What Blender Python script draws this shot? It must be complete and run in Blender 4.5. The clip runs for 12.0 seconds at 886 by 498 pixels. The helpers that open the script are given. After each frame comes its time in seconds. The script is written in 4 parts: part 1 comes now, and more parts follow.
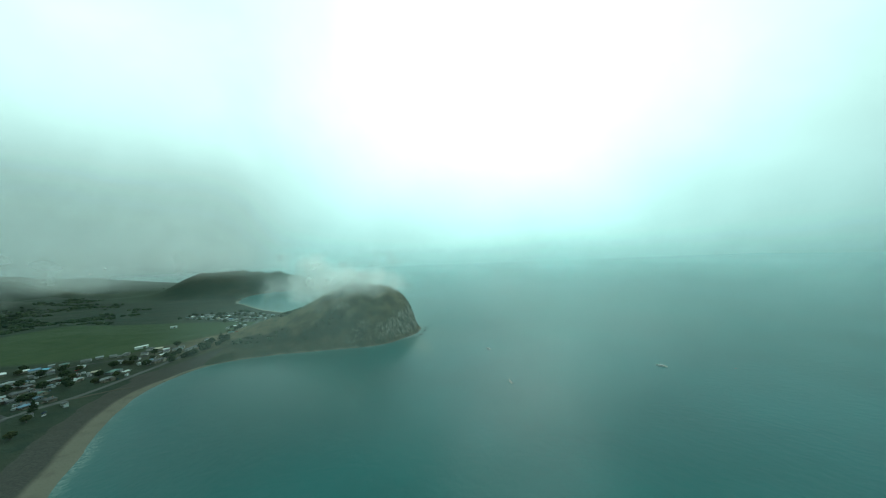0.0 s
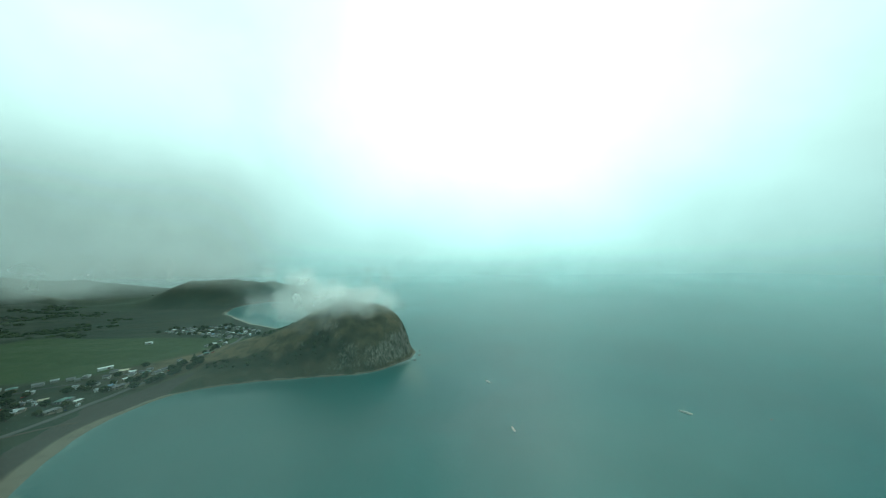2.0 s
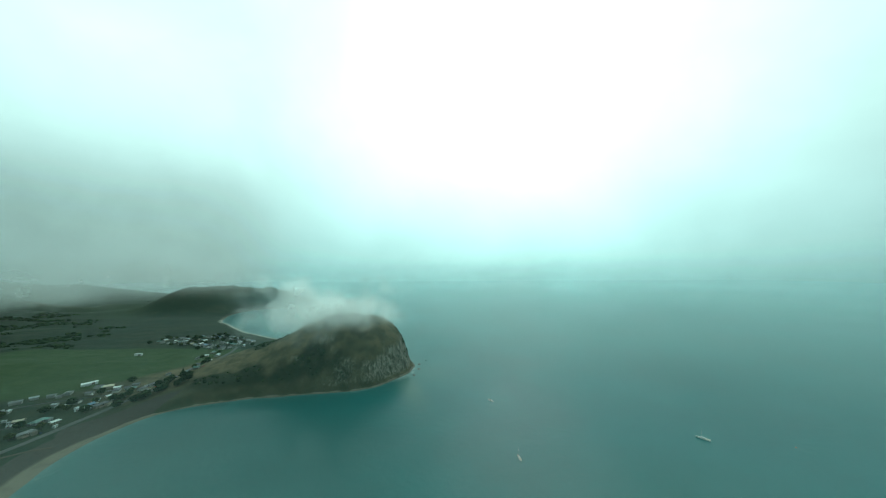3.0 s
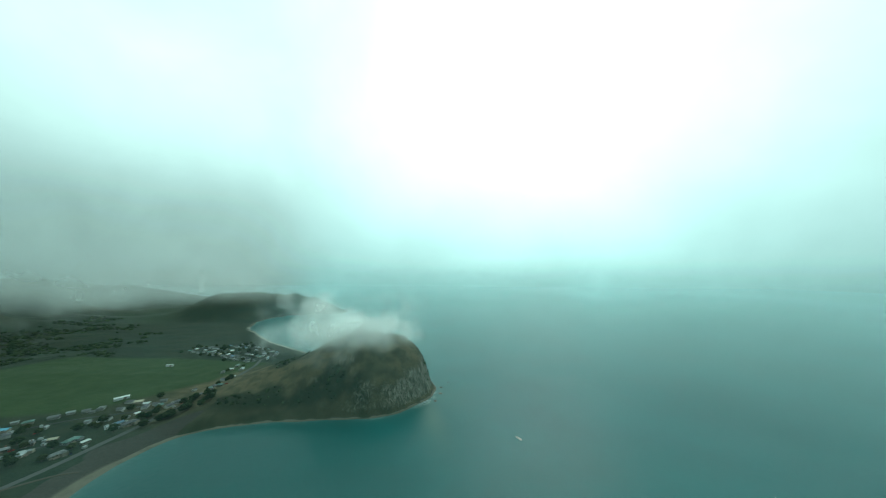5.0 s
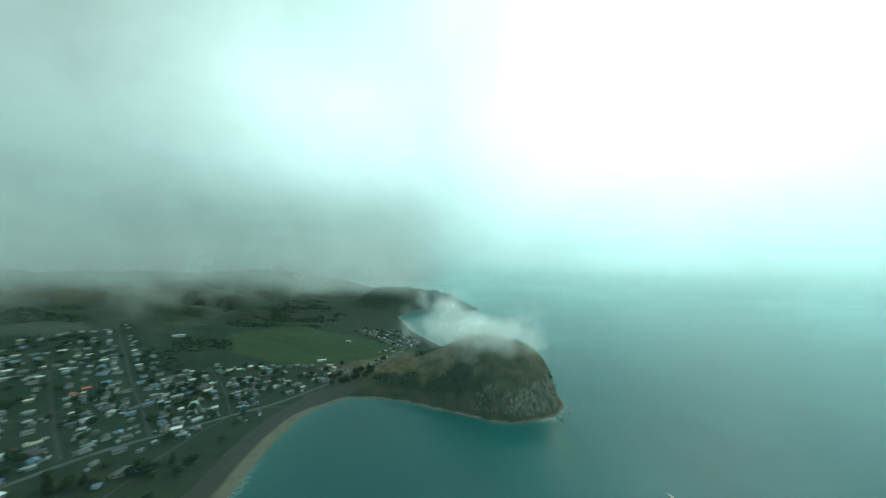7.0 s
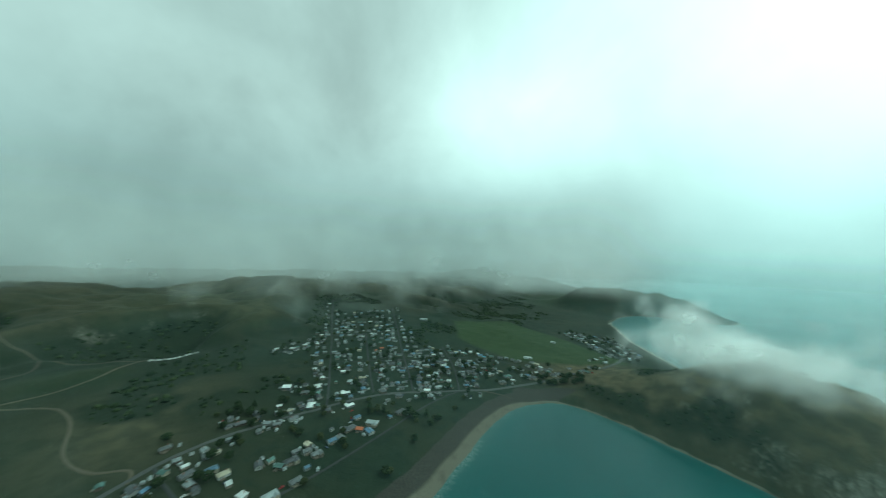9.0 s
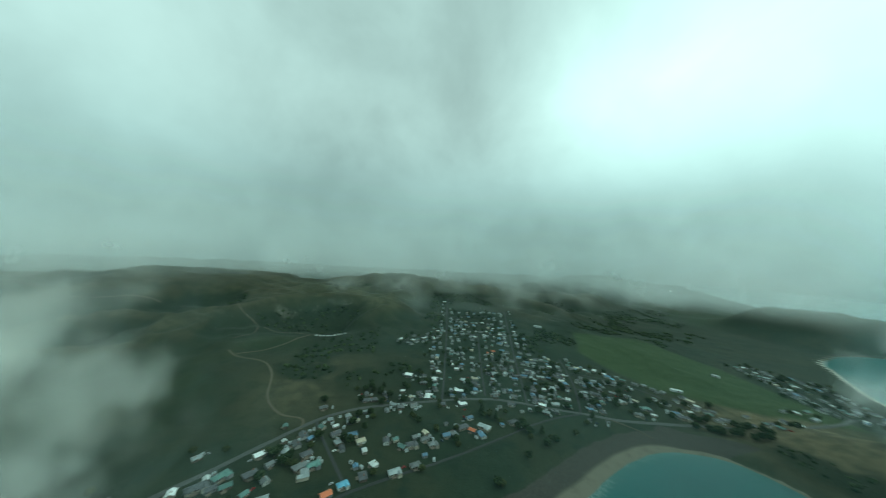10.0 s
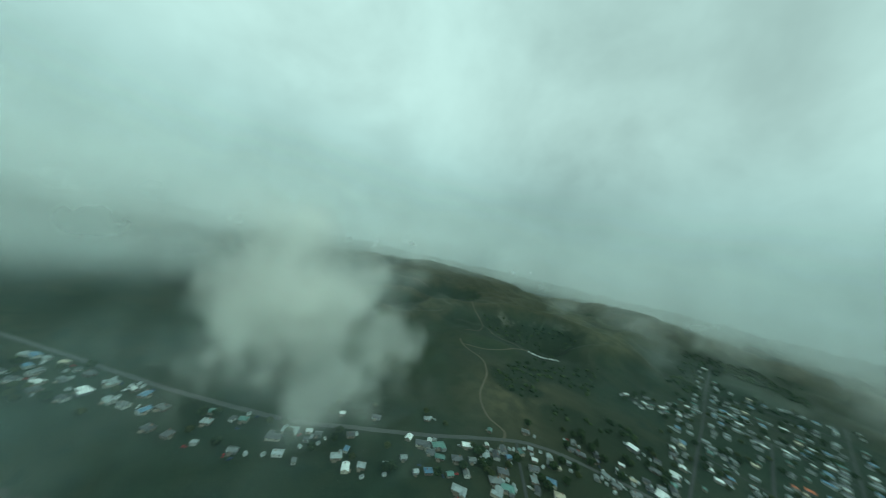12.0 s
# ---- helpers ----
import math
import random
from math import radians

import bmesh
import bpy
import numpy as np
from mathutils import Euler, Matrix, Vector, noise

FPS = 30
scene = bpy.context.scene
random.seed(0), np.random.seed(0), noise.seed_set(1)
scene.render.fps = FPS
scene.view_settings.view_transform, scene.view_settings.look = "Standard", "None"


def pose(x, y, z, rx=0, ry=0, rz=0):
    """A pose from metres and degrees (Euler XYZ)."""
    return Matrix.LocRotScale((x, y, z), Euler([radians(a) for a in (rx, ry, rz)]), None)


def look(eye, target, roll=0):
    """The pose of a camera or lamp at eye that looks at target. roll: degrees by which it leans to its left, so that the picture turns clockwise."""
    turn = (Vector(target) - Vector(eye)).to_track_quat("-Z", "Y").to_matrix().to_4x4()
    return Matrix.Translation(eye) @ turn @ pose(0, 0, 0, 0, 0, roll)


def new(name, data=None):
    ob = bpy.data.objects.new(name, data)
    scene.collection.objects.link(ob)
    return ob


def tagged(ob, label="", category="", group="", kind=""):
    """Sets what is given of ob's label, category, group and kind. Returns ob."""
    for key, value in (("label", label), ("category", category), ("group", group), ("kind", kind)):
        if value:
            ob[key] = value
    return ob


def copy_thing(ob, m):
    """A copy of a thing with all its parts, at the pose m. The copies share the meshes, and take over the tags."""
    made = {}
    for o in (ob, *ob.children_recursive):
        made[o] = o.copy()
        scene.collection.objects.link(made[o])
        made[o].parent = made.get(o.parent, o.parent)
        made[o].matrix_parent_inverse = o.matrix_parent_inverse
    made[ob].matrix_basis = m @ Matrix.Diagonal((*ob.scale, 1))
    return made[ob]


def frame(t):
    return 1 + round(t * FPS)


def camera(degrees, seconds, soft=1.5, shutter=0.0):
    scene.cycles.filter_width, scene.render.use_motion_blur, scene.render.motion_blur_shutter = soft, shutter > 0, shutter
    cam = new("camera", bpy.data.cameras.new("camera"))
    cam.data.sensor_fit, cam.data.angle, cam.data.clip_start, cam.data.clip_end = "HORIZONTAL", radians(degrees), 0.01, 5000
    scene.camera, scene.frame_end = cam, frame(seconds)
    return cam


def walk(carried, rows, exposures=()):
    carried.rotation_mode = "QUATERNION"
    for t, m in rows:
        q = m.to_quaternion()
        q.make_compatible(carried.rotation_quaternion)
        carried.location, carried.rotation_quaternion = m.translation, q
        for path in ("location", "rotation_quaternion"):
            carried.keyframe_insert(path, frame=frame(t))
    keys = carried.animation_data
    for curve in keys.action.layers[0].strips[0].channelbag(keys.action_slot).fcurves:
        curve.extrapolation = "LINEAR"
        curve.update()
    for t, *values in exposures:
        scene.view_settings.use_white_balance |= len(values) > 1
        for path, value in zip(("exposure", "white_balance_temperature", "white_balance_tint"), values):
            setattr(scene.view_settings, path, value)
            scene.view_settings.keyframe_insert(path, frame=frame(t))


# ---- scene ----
cam = camera(115.0, 12.0, soft=1.0, shutter=0.5)
PATH = [
    (0, look((-2.18, 2.63, 152.44), (-1.96, 102.60, 154.82), -2.07)),
    (0.5, look((-0.54, 10.54, 155.35), (-0.64, 110.48, 158.84), -1.31)),
    (1, look((0.62, 20.89, 159.74), (0.64, 120.80, 164.00), -1.04)),
    (1.5, look((1.15, 30.90, 164.19), (1.34, 130.77, 169.31), -0.77)),
    (2, look((1.10, 40.53, 168.13), (1.44, 140.34, 174.22), -0.52)),
    (2.5, look((0.92, 48.81, 172.02), (1.35, 148.55, 179.22), -0.32)),
    (4.5, look((-3.60, 76.90, 201.61), (-6.75, 176.50, 210.01), -0.03)),
    (5, look((-3.73, 78.44, 205.63), (-10.97, 177.76, 214.70), 0.41)),
    (5.5, look((-1.43, 80.78, 209.66), (-16.54, 179.22, 218.60), 0.72)),
    (6, look((3.47, 81.93, 213.36), (-22.39, 178.16, 221.81), 1.10)),
    (6.5, look((9.87, 81.35, 216.13), (-27.86, 173.60, 224.28), 1.46)),
    (7, look((14.00, 80.22, 218.06), (-36.82, 166.00, 225.75), 2.20)),
    (9, look((3.97, 79.93, 221.41), (-89.25, 115.79, 226.40), 1.27)),
    (9.5, look((-0.51, 78.81, 221.84), (-98.87, 96.25, 226.42), 2.10)),
    (10, look((-5.84, 77.35, 222.30), (-105.72, 75.22, 226.60), 2.97)),
    (10.5, look((-9.34, 73.90, 222.92), (-107.10, 53.20, 226.80), 4.24)),
    (11, look((-12.38, 70.48, 223.92), (-104.61, 31.94, 227.02), 6.27)),
    (11.5, look((-15.42, 67.53, 224.66), (-99.13, 12.86, 226.70), 8.79)),
    (12, look((-20.07, 64.43, 225.16), (-91.33, -5.72, 225.10), 12.91)),
]
walk(cam, PATH)

# ---- sky and light ----
SUN_AZ, SUN_EL = radians(-14), radians(36)          # azimuth left of +y, height
SUN_DIR = Vector((-math.sin(SUN_AZ) * math.cos(SUN_EL), math.cos(SUN_AZ) * math.cos(SUN_EL), math.sin(SUN_EL)))
scene.view_settings.exposure = 0.0
scene.cycles.transparent_max_bounces = 64


class Nodes:
    """Short way to write node trees."""

    def __init__(self, tree):
        self.tree = tree
        tree.nodes.clear()

    def add(self, kind, props=None, **inputs):
        n = self.tree.nodes.new("ShaderNode" + kind)
        for k, v in (props or {}).items():
            setattr(n, k, v)
        for k, v in inputs.items():
            self.put(n, k.replace("_", " "), v)
        return n

    def put(self, n, key, v):
        sock = n.inputs[int(key[1:])] if key[0] == "i" and key[1:].isdigit() else n.inputs[key]
        if isinstance(v, bpy.types.NodeSocket):
            self.tree.links.new(v, sock)
        elif isinstance(v, bpy.types.Node):
            self.tree.links.new(v.outputs[0], sock)
        else:
            sock.default_value = (*v, 1.0) if isinstance(v, tuple) and len(v) == 3 and sock.type == "RGBA" else v

    def math(self, op, a, b=0.0, clamp=False):
        return self.add("Math", {"operation": op, "use_clamp": clamp}, i0=a, i1=b).outputs[0]

    def ramp(self, fac, *stops):
        n = self.add("ValToRGB", i0=fac)
        els = n.color_ramp.elements
        while len(els) < len(stops):
            els.new(0.5)
        for e, (p, c) in zip(els, stops):
            e.position, e.color = p, (c, c, c, 1) if isinstance(c, (int, float)) else (*c, 1)
        return n.outputs[0]

    def smooth(self, v, lo, hi, a=0.0, b=1.0):
        return self.add("MapRange", {"interpolation_type": "SMOOTHSTEP"}, i0=v, i1=lo, i2=hi, i3=a, i4=b).outputs[0]

    def mix(self, fac, a, b, blend="MIX"):
        n = self.add("Mix", {"data_type": "RGBA", "blend_type": blend})
        self.put(n, "i0", fac), self.put(n, "i6", a), self.put(n, "i7", b)
        return n.outputs[2]

    def noise(self, vec, scale, detail=4.0, rough=0.55, warp=0.0):
        n = self.add("TexNoise", Scale=scale, Detail=detail, Roughness=rough, Distortion=warp)
        if vec is not None:
            self.put(n, "Vector", vec)
        return n.outputs[0]


def make_sky():
    world = bpy.data.worlds.new("overcast_sky")
    scene.world = world
    world.use_nodes = True
    g = Nodes(world.node_tree)
    way = g.add("TexCoord").outputs["Generated"]
    sky = g.add("TexSky", {"sky_type": "NISHITA", "sun_disc": False, "sun_elevation": SUN_EL, "sun_rotation": -SUN_AZ})
    up = g.add("SeparateXYZ", i0=way).outputs[2]
    # thin cloud in front of the sun, brighter towards it
    dot = g.add("VectorMath", {"operation": "DOT_PRODUCT"}, i0=way, i1=tuple(SUN_DIR)).outputs["Value"]
    glow = g.math("POWER", g.math("MAXIMUM", dot, 0.0), 3.6)
    n1 = g.noise(way, 2.6, 5.0, 0.5, 0.3)
    n2 = g.noise(way, 9.0, 6.0, 0.6, 0.2)
    cloud = g.math("ADD", g.math("MULTIPLY", g.smooth(n1, 0.25, 0.75), 0.22), g.math("MULTIPLY", n2, 0.10))
    base = g.math("ADD", g.smooth(up, -0.02, 0.40, 0.25, 0.42), cloud)
    level = g.math("ADD", base, g.math("MULTIPLY", glow, 1.45))
    side = g.add("VectorMath", {"operation": "DOT_PRODUCT"}, i0=way, i1=(-0.75, 0.50, 0.43)).outputs["Value"]
    level = g.math("ADD", level, g.math("MULTIPLY", g.math("POWER", g.math("MAXIMUM", side, 0.0), 20.0), 0.60))
    side = g.add("VectorMath", {"operation": "DOT_PRODUCT"}, i0=way, i1=(-0.21, -0.79, 0.57)).outputs["Value"]
    level = g.math("ADD", level, g.math("MULTIPLY", g.math("POWER", g.math("MAXIMUM", side, 0.0), 6.0), 0.24))
    level = g.math("MULTIPLY", level, g.smooth(up, -0.07, 0.05, 0.42, 1.0))
    # the cloud is thick and dark where it lies on the hills
    inland = g.add("VectorMath", {"operation": "DOT_PRODUCT"}, i0=way, i1=(-0.97, 0.10, 0.0)).outputs["Value"]
    thick = g.math("MULTIPLY", g.smooth(inland, 0.25, 0.85), g.smooth(up, 0.0, 0.42, 0.10, 0.0))
    level = g.math("MULTIPLY", level, g.math("SUBTRACT", 1.0, thick))
    tint = g.mix(g.smooth(up, -0.05, 0.5), (0.50, 0.92, 0.88), (0.65, 1.0, 0.94))
    veil = g.add("VectorMath", {"operation": "SCALE"}, i0=tint, Scale=level).outputs[0]
    day = g.add("VectorMath", {"operation": "SCALE"}, i0=sky, Scale=0.0015).outputs[0]
    both = g.add("VectorMath", {"operation": "ADD"}, i0=veil, i1=day).outputs[0]
    g.add("OutputWorld", Surface=g.add("Background", Color=both, Strength=1.0).outputs[0])


make_sky()
sun = new("sun", bpy.data.lights.new("sun", "SUN"))
sun.data.energy, sun.data.angle, sun.data.color = 0.3, radians(25), (1.0, 0.98, 0.92)
sun.matrix_world = look(tuple(SUN_DIR * 500), (0, 0, 0))


# ---- materials ----
def material(name):
    m = bpy.data.materials.new(name)
    m.use_nodes = True
    return m, Nodes(m.node_tree)


def finish(g, color, rough=0.8, bump=None, strength=0.3, distance=0.1, **more):
    b = g.add("BsdfPrincipled", Base_Color=color, Roughness=rough)
    for k, v in more.items():
        g.put(b, k.replace("_", " "), v)
    if bump is not None:
        g.put(b, "Normal", g.add("Bump", Strength=strength, Distance=distance, Height=bump).outputs[0])
    g.add("OutputMaterial", Surface=b.outputs[0])


def ground_material():
    m, g = material("ground_cover")
    pos = g.add("NewGeometry").outputs["Position"]
    layer = g.add("Attribute", {"attribute_name": "cover"})
    cover, parched = layer.outputs["Color"], layer.outputs["Alpha"]
    sand, meadow, scrub = g.add("SeparateColor", i0=cover).outputs[:3]
    big, mid, fine = g.noise(pos, 0.008, 5), g.noise(pos, 0.05, 6), g.noise(pos, 0.7, 5)
    pasture = g.mix(g.smooth(big, 0.35, 0.65), (0.012, 0.026, 0.013), (0.022, 0.030, 0.014))
    pasture = g.mix(g.smooth(mid, 0.45, 0.7), pasture, (0.009, 0.021, 0.011))
    dry = g.mix(g.smooth(mid, 0.35, 0.65), (0.056, 0.051, 0.027), (0.120, 0.098, 0.054))
    pasture = g.mix(g.math("MULTIPLY", parched, g.smooth(big, 0.05, 0.45), True), pasture, dry)
    lush = g.mix(g.smooth(mid, 0.3, 0.7), (0.021, 0.045, 0.012), (0.031, 0.055, 0.017))
    col = g.mix(meadow, pasture, lush)
    bush = g.mix(g.smooth(fine, 0.4, 0.65), (0.008, 0.017, 0.008), (0.016, 0.026, 0.011))
    col = g.mix(g.math("MULTIPLY", scrub, g.smooth(mid, 0.2, 0.45), True), col, bush)
    nz = g.add("SeparateXYZ", i0=g.add("NewGeometry").outputs["Normal"]).outputs[2]
    stretched = g.add("VectorMath", {"operation": "MULTIPLY"}, i0=pos, i1=(1.0, 1.0, 0.25)).outputs[0]
    strata = g.noise(stretched, 0.20, 8, 0.66, 0.8)
    rock = g.mix(g.smooth(strata, 0.34, 0.74), (0.058, 0.057, 0.042), (0.24, 0.23, 0.18))
    steep = g.math("ADD", nz, g.math("MULTIPLY", g.math("SUBTRACT", strata, 0.5), -0.35))
    col = g.mix(g.smooth(steep, 0.40, 0.68, 1.0, 0.0), col, rock)
    beach = g.mix(g.smooth(fine, 0.3, 0.7), (0.030, 0.029, 0.024), (0.050, 0.047, 0.037))
    height = g.add("SeparateXYZ", i0=pos).outputs[2]
    wash = g.math("MULTIPLY", g.smooth(height, 0.9, 1.35, 1.0, 0.0), g.smooth(mid, 0.25, 0.55, 0.45, 1.0))
    beach = g.mix(wash, beach, (0.125, 0.115, 0.085))
    north = g.add("SeparateXYZ", i0=pos).outputs[1]
    beach = g.mix(g.math("MULTIPLY", g.smooth(north, 790, 860), g.smooth(north, 1110, 1150, 1.0, 0.0)), beach, (0.34, 0.33, 0.28))
    edge = g.math("ADD", sand, g.math("MULTIPLY", g.math("SUBTRACT", mid, 0.5), 0.9))
    col = g.mix(g.smooth(edge, 0.4, 0.6), col, beach)
    out = g.add("VectorMath", {"operation": "LENGTH"}, i0=pos).outputs["Value"]
    relief = g.math("MULTIPLY", g.math("ADD", g.math("MULTIPLY", mid, 3.0), fine), g.smooth(out, 950, 1500, 1.0, 0.0))
    finish(g, col, 0.95, relief, 0.5, 1.2, Specular_IOR_Level=0.27)
    return m


def sea_material():
    m, g = material("sea_water")
    pos = g.add("NewGeometry").outputs["Position"]
    shallow = g.add("SeparateColor", i0=g.add("Attribute", {"attribute_name": "shallow"}).outputs["Color"])
    big = g.noise(pos, 0.006, 4)
    col = g.mix(g.smooth(big, 0.3, 0.7), (0.001, 0.086, 0.084), (0.001, 0.106, 0.104))
    col = g.mix(g.math("MULTIPLY", shallow.outputs[2], 0.45), col, (0.002, 0.040, 0.038))     # darker water in the bay
    col = g.mix(shallow.outputs[0], col, (0.070, 0.130, 0.100))
    col = g.mix(g.math("MULTIPLY", shallow.outputs[1], g.smooth(g.noise(pos, 0.35, 6, 0.7), 0.42, 0.56), True), col, (0.45, 0.49, 0.46))
    waves = g.add("TexWave", {"wave_type": "BANDS", "bands_direction": "DIAGONAL"}, Vector=pos, Scale=0.045, Distortion=9.0, Detail=4.0, Detail_Scale=1.5).outputs[1]
    chop = g.math("ADD", g.math("MULTIPLY", g.noise(pos, 0.12, 6, 0.65, 0.4), 2.0), g.math("MULTIPLY", waves, 0.25))
    finish(g, col, 0.28, chop, 0.12, 1.0, IOR=1.33, Specular_IOR_Level=0.25)
    return m


def plain(name, color, rough=0.7, scale=0.6, spread=0.25, metal=0.0):
    """Paint, timber or metal with blotches and fine grain."""
    m, g = material(name)
    pos = g.add("TexCoord").outputs["Object"]
    rnd = g.add("ObjectInfo").outputs["Random"]
    a, b = g.noise(pos, scale, 5, 0.6), g.noise(pos, scale * 12, 4, 0.6)
    v = g.math("ADD", g.math("MULTIPLY", a, 0.6), g.math("MULTIPLY", b, 0.4))
    v = g.math("ADD", v, g.math("MULTIPLY", g.math("SUBTRACT", rnd, 0.5), 0.5))
    dark = tuple(c * (1 - spread) for c in color)
    light = tuple(min(1.0, c * (1 + spread)) for c in color)
    finish(g, g.mix(g.smooth(v, 0.25, 0.75), dark, light), rough, b, 0.2, 0.02, Metallic=metal)
    return m


def cloud_material(name, size, lift, white=(0.90, 0.94, 0.92), lo=0.18, hi=0.80, detail=3):
    """Lit droplets: mostly see-through, lit from all sides. size: metres of the larger billows; lift: how much
    of the light of the whole sky above reaches into them."""
    m, g = material(name)
    pos = g.add("NewGeometry").outputs["Position"]
    body = g.add("Attribute", {"attribute_name": "body"}).outputs["Fac"]
    n = g.noise(pos, 1.0 / size, detail, 0.5, 0.2)
    a = g.math("MULTIPLY", g.smooth(n, lo, hi), body, True)
    # mottled tones in the colour stand in for shading inside the cloud
    white = g.mix(g.smooth(g.noise(pos, 1.6 / size, 4, 0.55), 0.35, 0.65), tuple(0.80 * c for c in white), tuple(min(1.0, 1.05 * c) for c in white))
    skin = g.add("MixShader", i0=0.55, i1=g.add("BsdfDiffuse", Color=white).outputs[0], i2=g.add("BsdfTranslucent", Color=white).outputs[0])
    front = g.add("BsdfDiffuse", Color=white, Normal=g.add("CombineXYZ", X=0.0, Y=0.25, Z=0.97).outputs[0])
    back = g.add("BsdfTranslucent", Color=white, Normal=g.add("CombineXYZ", X=0.0, Y=-0.25, Z=-0.97).outputs[0])
    deep = g.add("AddShader", i0=front.outputs[0], i1=back.outputs[0])
    lit = g.add("MixShader", i0=lift, i1=skin.outputs[0], i2=deep.outputs[0])
    clear = g.add("BsdfTransparent").outputs[0]
    g.add("OutputMaterial", Surface=g.add("MixShader", i0=a, i1=clear, i2=lit.outputs[0]).outputs[0])
    return m


GROUND, SEA = ground_material(), sea_material()


# ---- the lie of the land ----
S = 1.5      # metres to one unit of the plan below


def rounded(points, closed=False, steps=6):
    """A smooth line through points (Catmull-Rom)."""
    p = np.array(points, float)
    n, out = len(p), []
    for i in range(n if closed else n - 1):
        a, b, c, d = (p[(i + k) % n] if closed else p[min(max(i + k, 0), n - 1)] for k in (-1, 0, 1, 2))
        for t in np.arange(steps) / steps:
            out.append(0.5 * (2 * b + (c - a) * t + (2 * a - 5 * b + 4 * c - d) * t**2 + (3 * b - a - 3 * c + d) * t**3))
    return np.array(out if closed else out + [p[-1]])


def line_distance(x, y, line, closed=False):
    best = np.full(np.shape(x), 1e9)
    ends = np.roll(line, -1, 0) if closed else line[1:]
    for (ax, ay), (bx, by) in zip(line, ends):
        dx, dy = bx - ax, by - ay
        t = np.clip(((x - ax) * dx + (y - ay) * dy) / (dx * dx + dy * dy + 1e-9), 0, 1)
        best = np.minimum(best, np.hypot(x - ax - t * dx, y - ay - t * dy))
    return best


def inside(x, y, ring):
    odd = np.zeros(np.shape(x), bool)
    for (ax, ay), (bx, by) in zip(ring, np.roll(ring, -1, 0)):
        if ay != by:
            odd ^= ((ay > y) != (by > y)) & (x < (bx - ax) * (y - ay) / (by - ay) + ax)
    return odd


def step(v, lo, hi):
    t = np.clip((v - lo) / (hi - lo), 0, 1)
    return t * t * (3 - 2 * t)


def value_noise(x, y, size, seed):
    """Smooth random hills of about that size, from -1 to 1."""
    table = np.random.RandomState(seed).uniform(-1, 1, (256, 256))
    total, amp = 0, 1.0
    for k in range(4):
        u, v = x / size * 2**k + 37.1 * k, y / size * 2**k + 11.7 * k
        i, j = np.floor(u).astype(int), np.floor(v).astype(int)
        fu, fv = step(u - i, 0, 1), step(v - j, 0, 1)
        at = lambda a, b: table[a % 256, b % 256]
        total = total + amp * ((at(i, j) * (1 - fu) + at(i + 1, j) * fu) * (1 - fv) + (at(i, j + 1) * (1 - fu) + at(i + 1, j + 1) * fu) * fv)
        amp *= 0.5
    return total / 1.6


COAST = rounded([(900, -1500), (300, -600), (140, -300), (60, -180), (-20, -90), (-90, 0), (-145, 80), (-185, 134), (-212, 172), (-236, 210),
                 (-248, 238), (-247, 264), (-236, 289), (-208, 305), (-158, 318), (-106, 327), (-66, 343), (-38, 383), (-37, 412), (-62, 452),
                 (-130, 482), (-215, 508), (-293, 553), (-378, 602), (-482, 690), (-535, 738), (-585, 830), (-590, 920), (-548, 980), (-460, 1016),
                 (-405, 1066), (-480, 1110), (-640, 1190), (-980, 1330), (-1800, 1800), (-3600, 2900)])
COAST = COAST + np.stack([value_noise(COAST[:, 0], COAST[:, 1], 30, 5), value_noise(COAST[:, 0], COAST[:, 1], 30, 6)], 1) * 3.0
LAND = np.concatenate([COAST, [(-6000, 4200), (-6000, -5200), (900, -5200)]])
RIDGE = np.array([(-275, 372), (-197, 396), (-168, 400), (-135, 406), (-100, 411), (-77, 416), (-50, 420)], float)
RIDGE_Z = np.array([12, 36, 52, 64, 66, 58, 40], float)
PENINSULA = np.array([(-760, 900), (-640, 960), (-560, 1030), (-470, 1052)], float)


def plan_distance(x, y):
    return np.where(inside(x, y, LAND), 1, -1) * line_distance(x, y, COAST)


def spurs(x, y):
    """Ridges and gullies of the hills: 1 on a crest, towards -1 in a gully."""
    return 1 - 2.6 * np.abs(value_noise(x, y, 170, 14))


def hill_part(x, y, d):
    """Where the hills are, from 0 to 1: not in the village's valley."""
    valley = np.exp(-(np.abs(y - 115) / 120) ** 4) * step(x, -900, -760)
    return step(d, 300, 470) * (1 - valley)


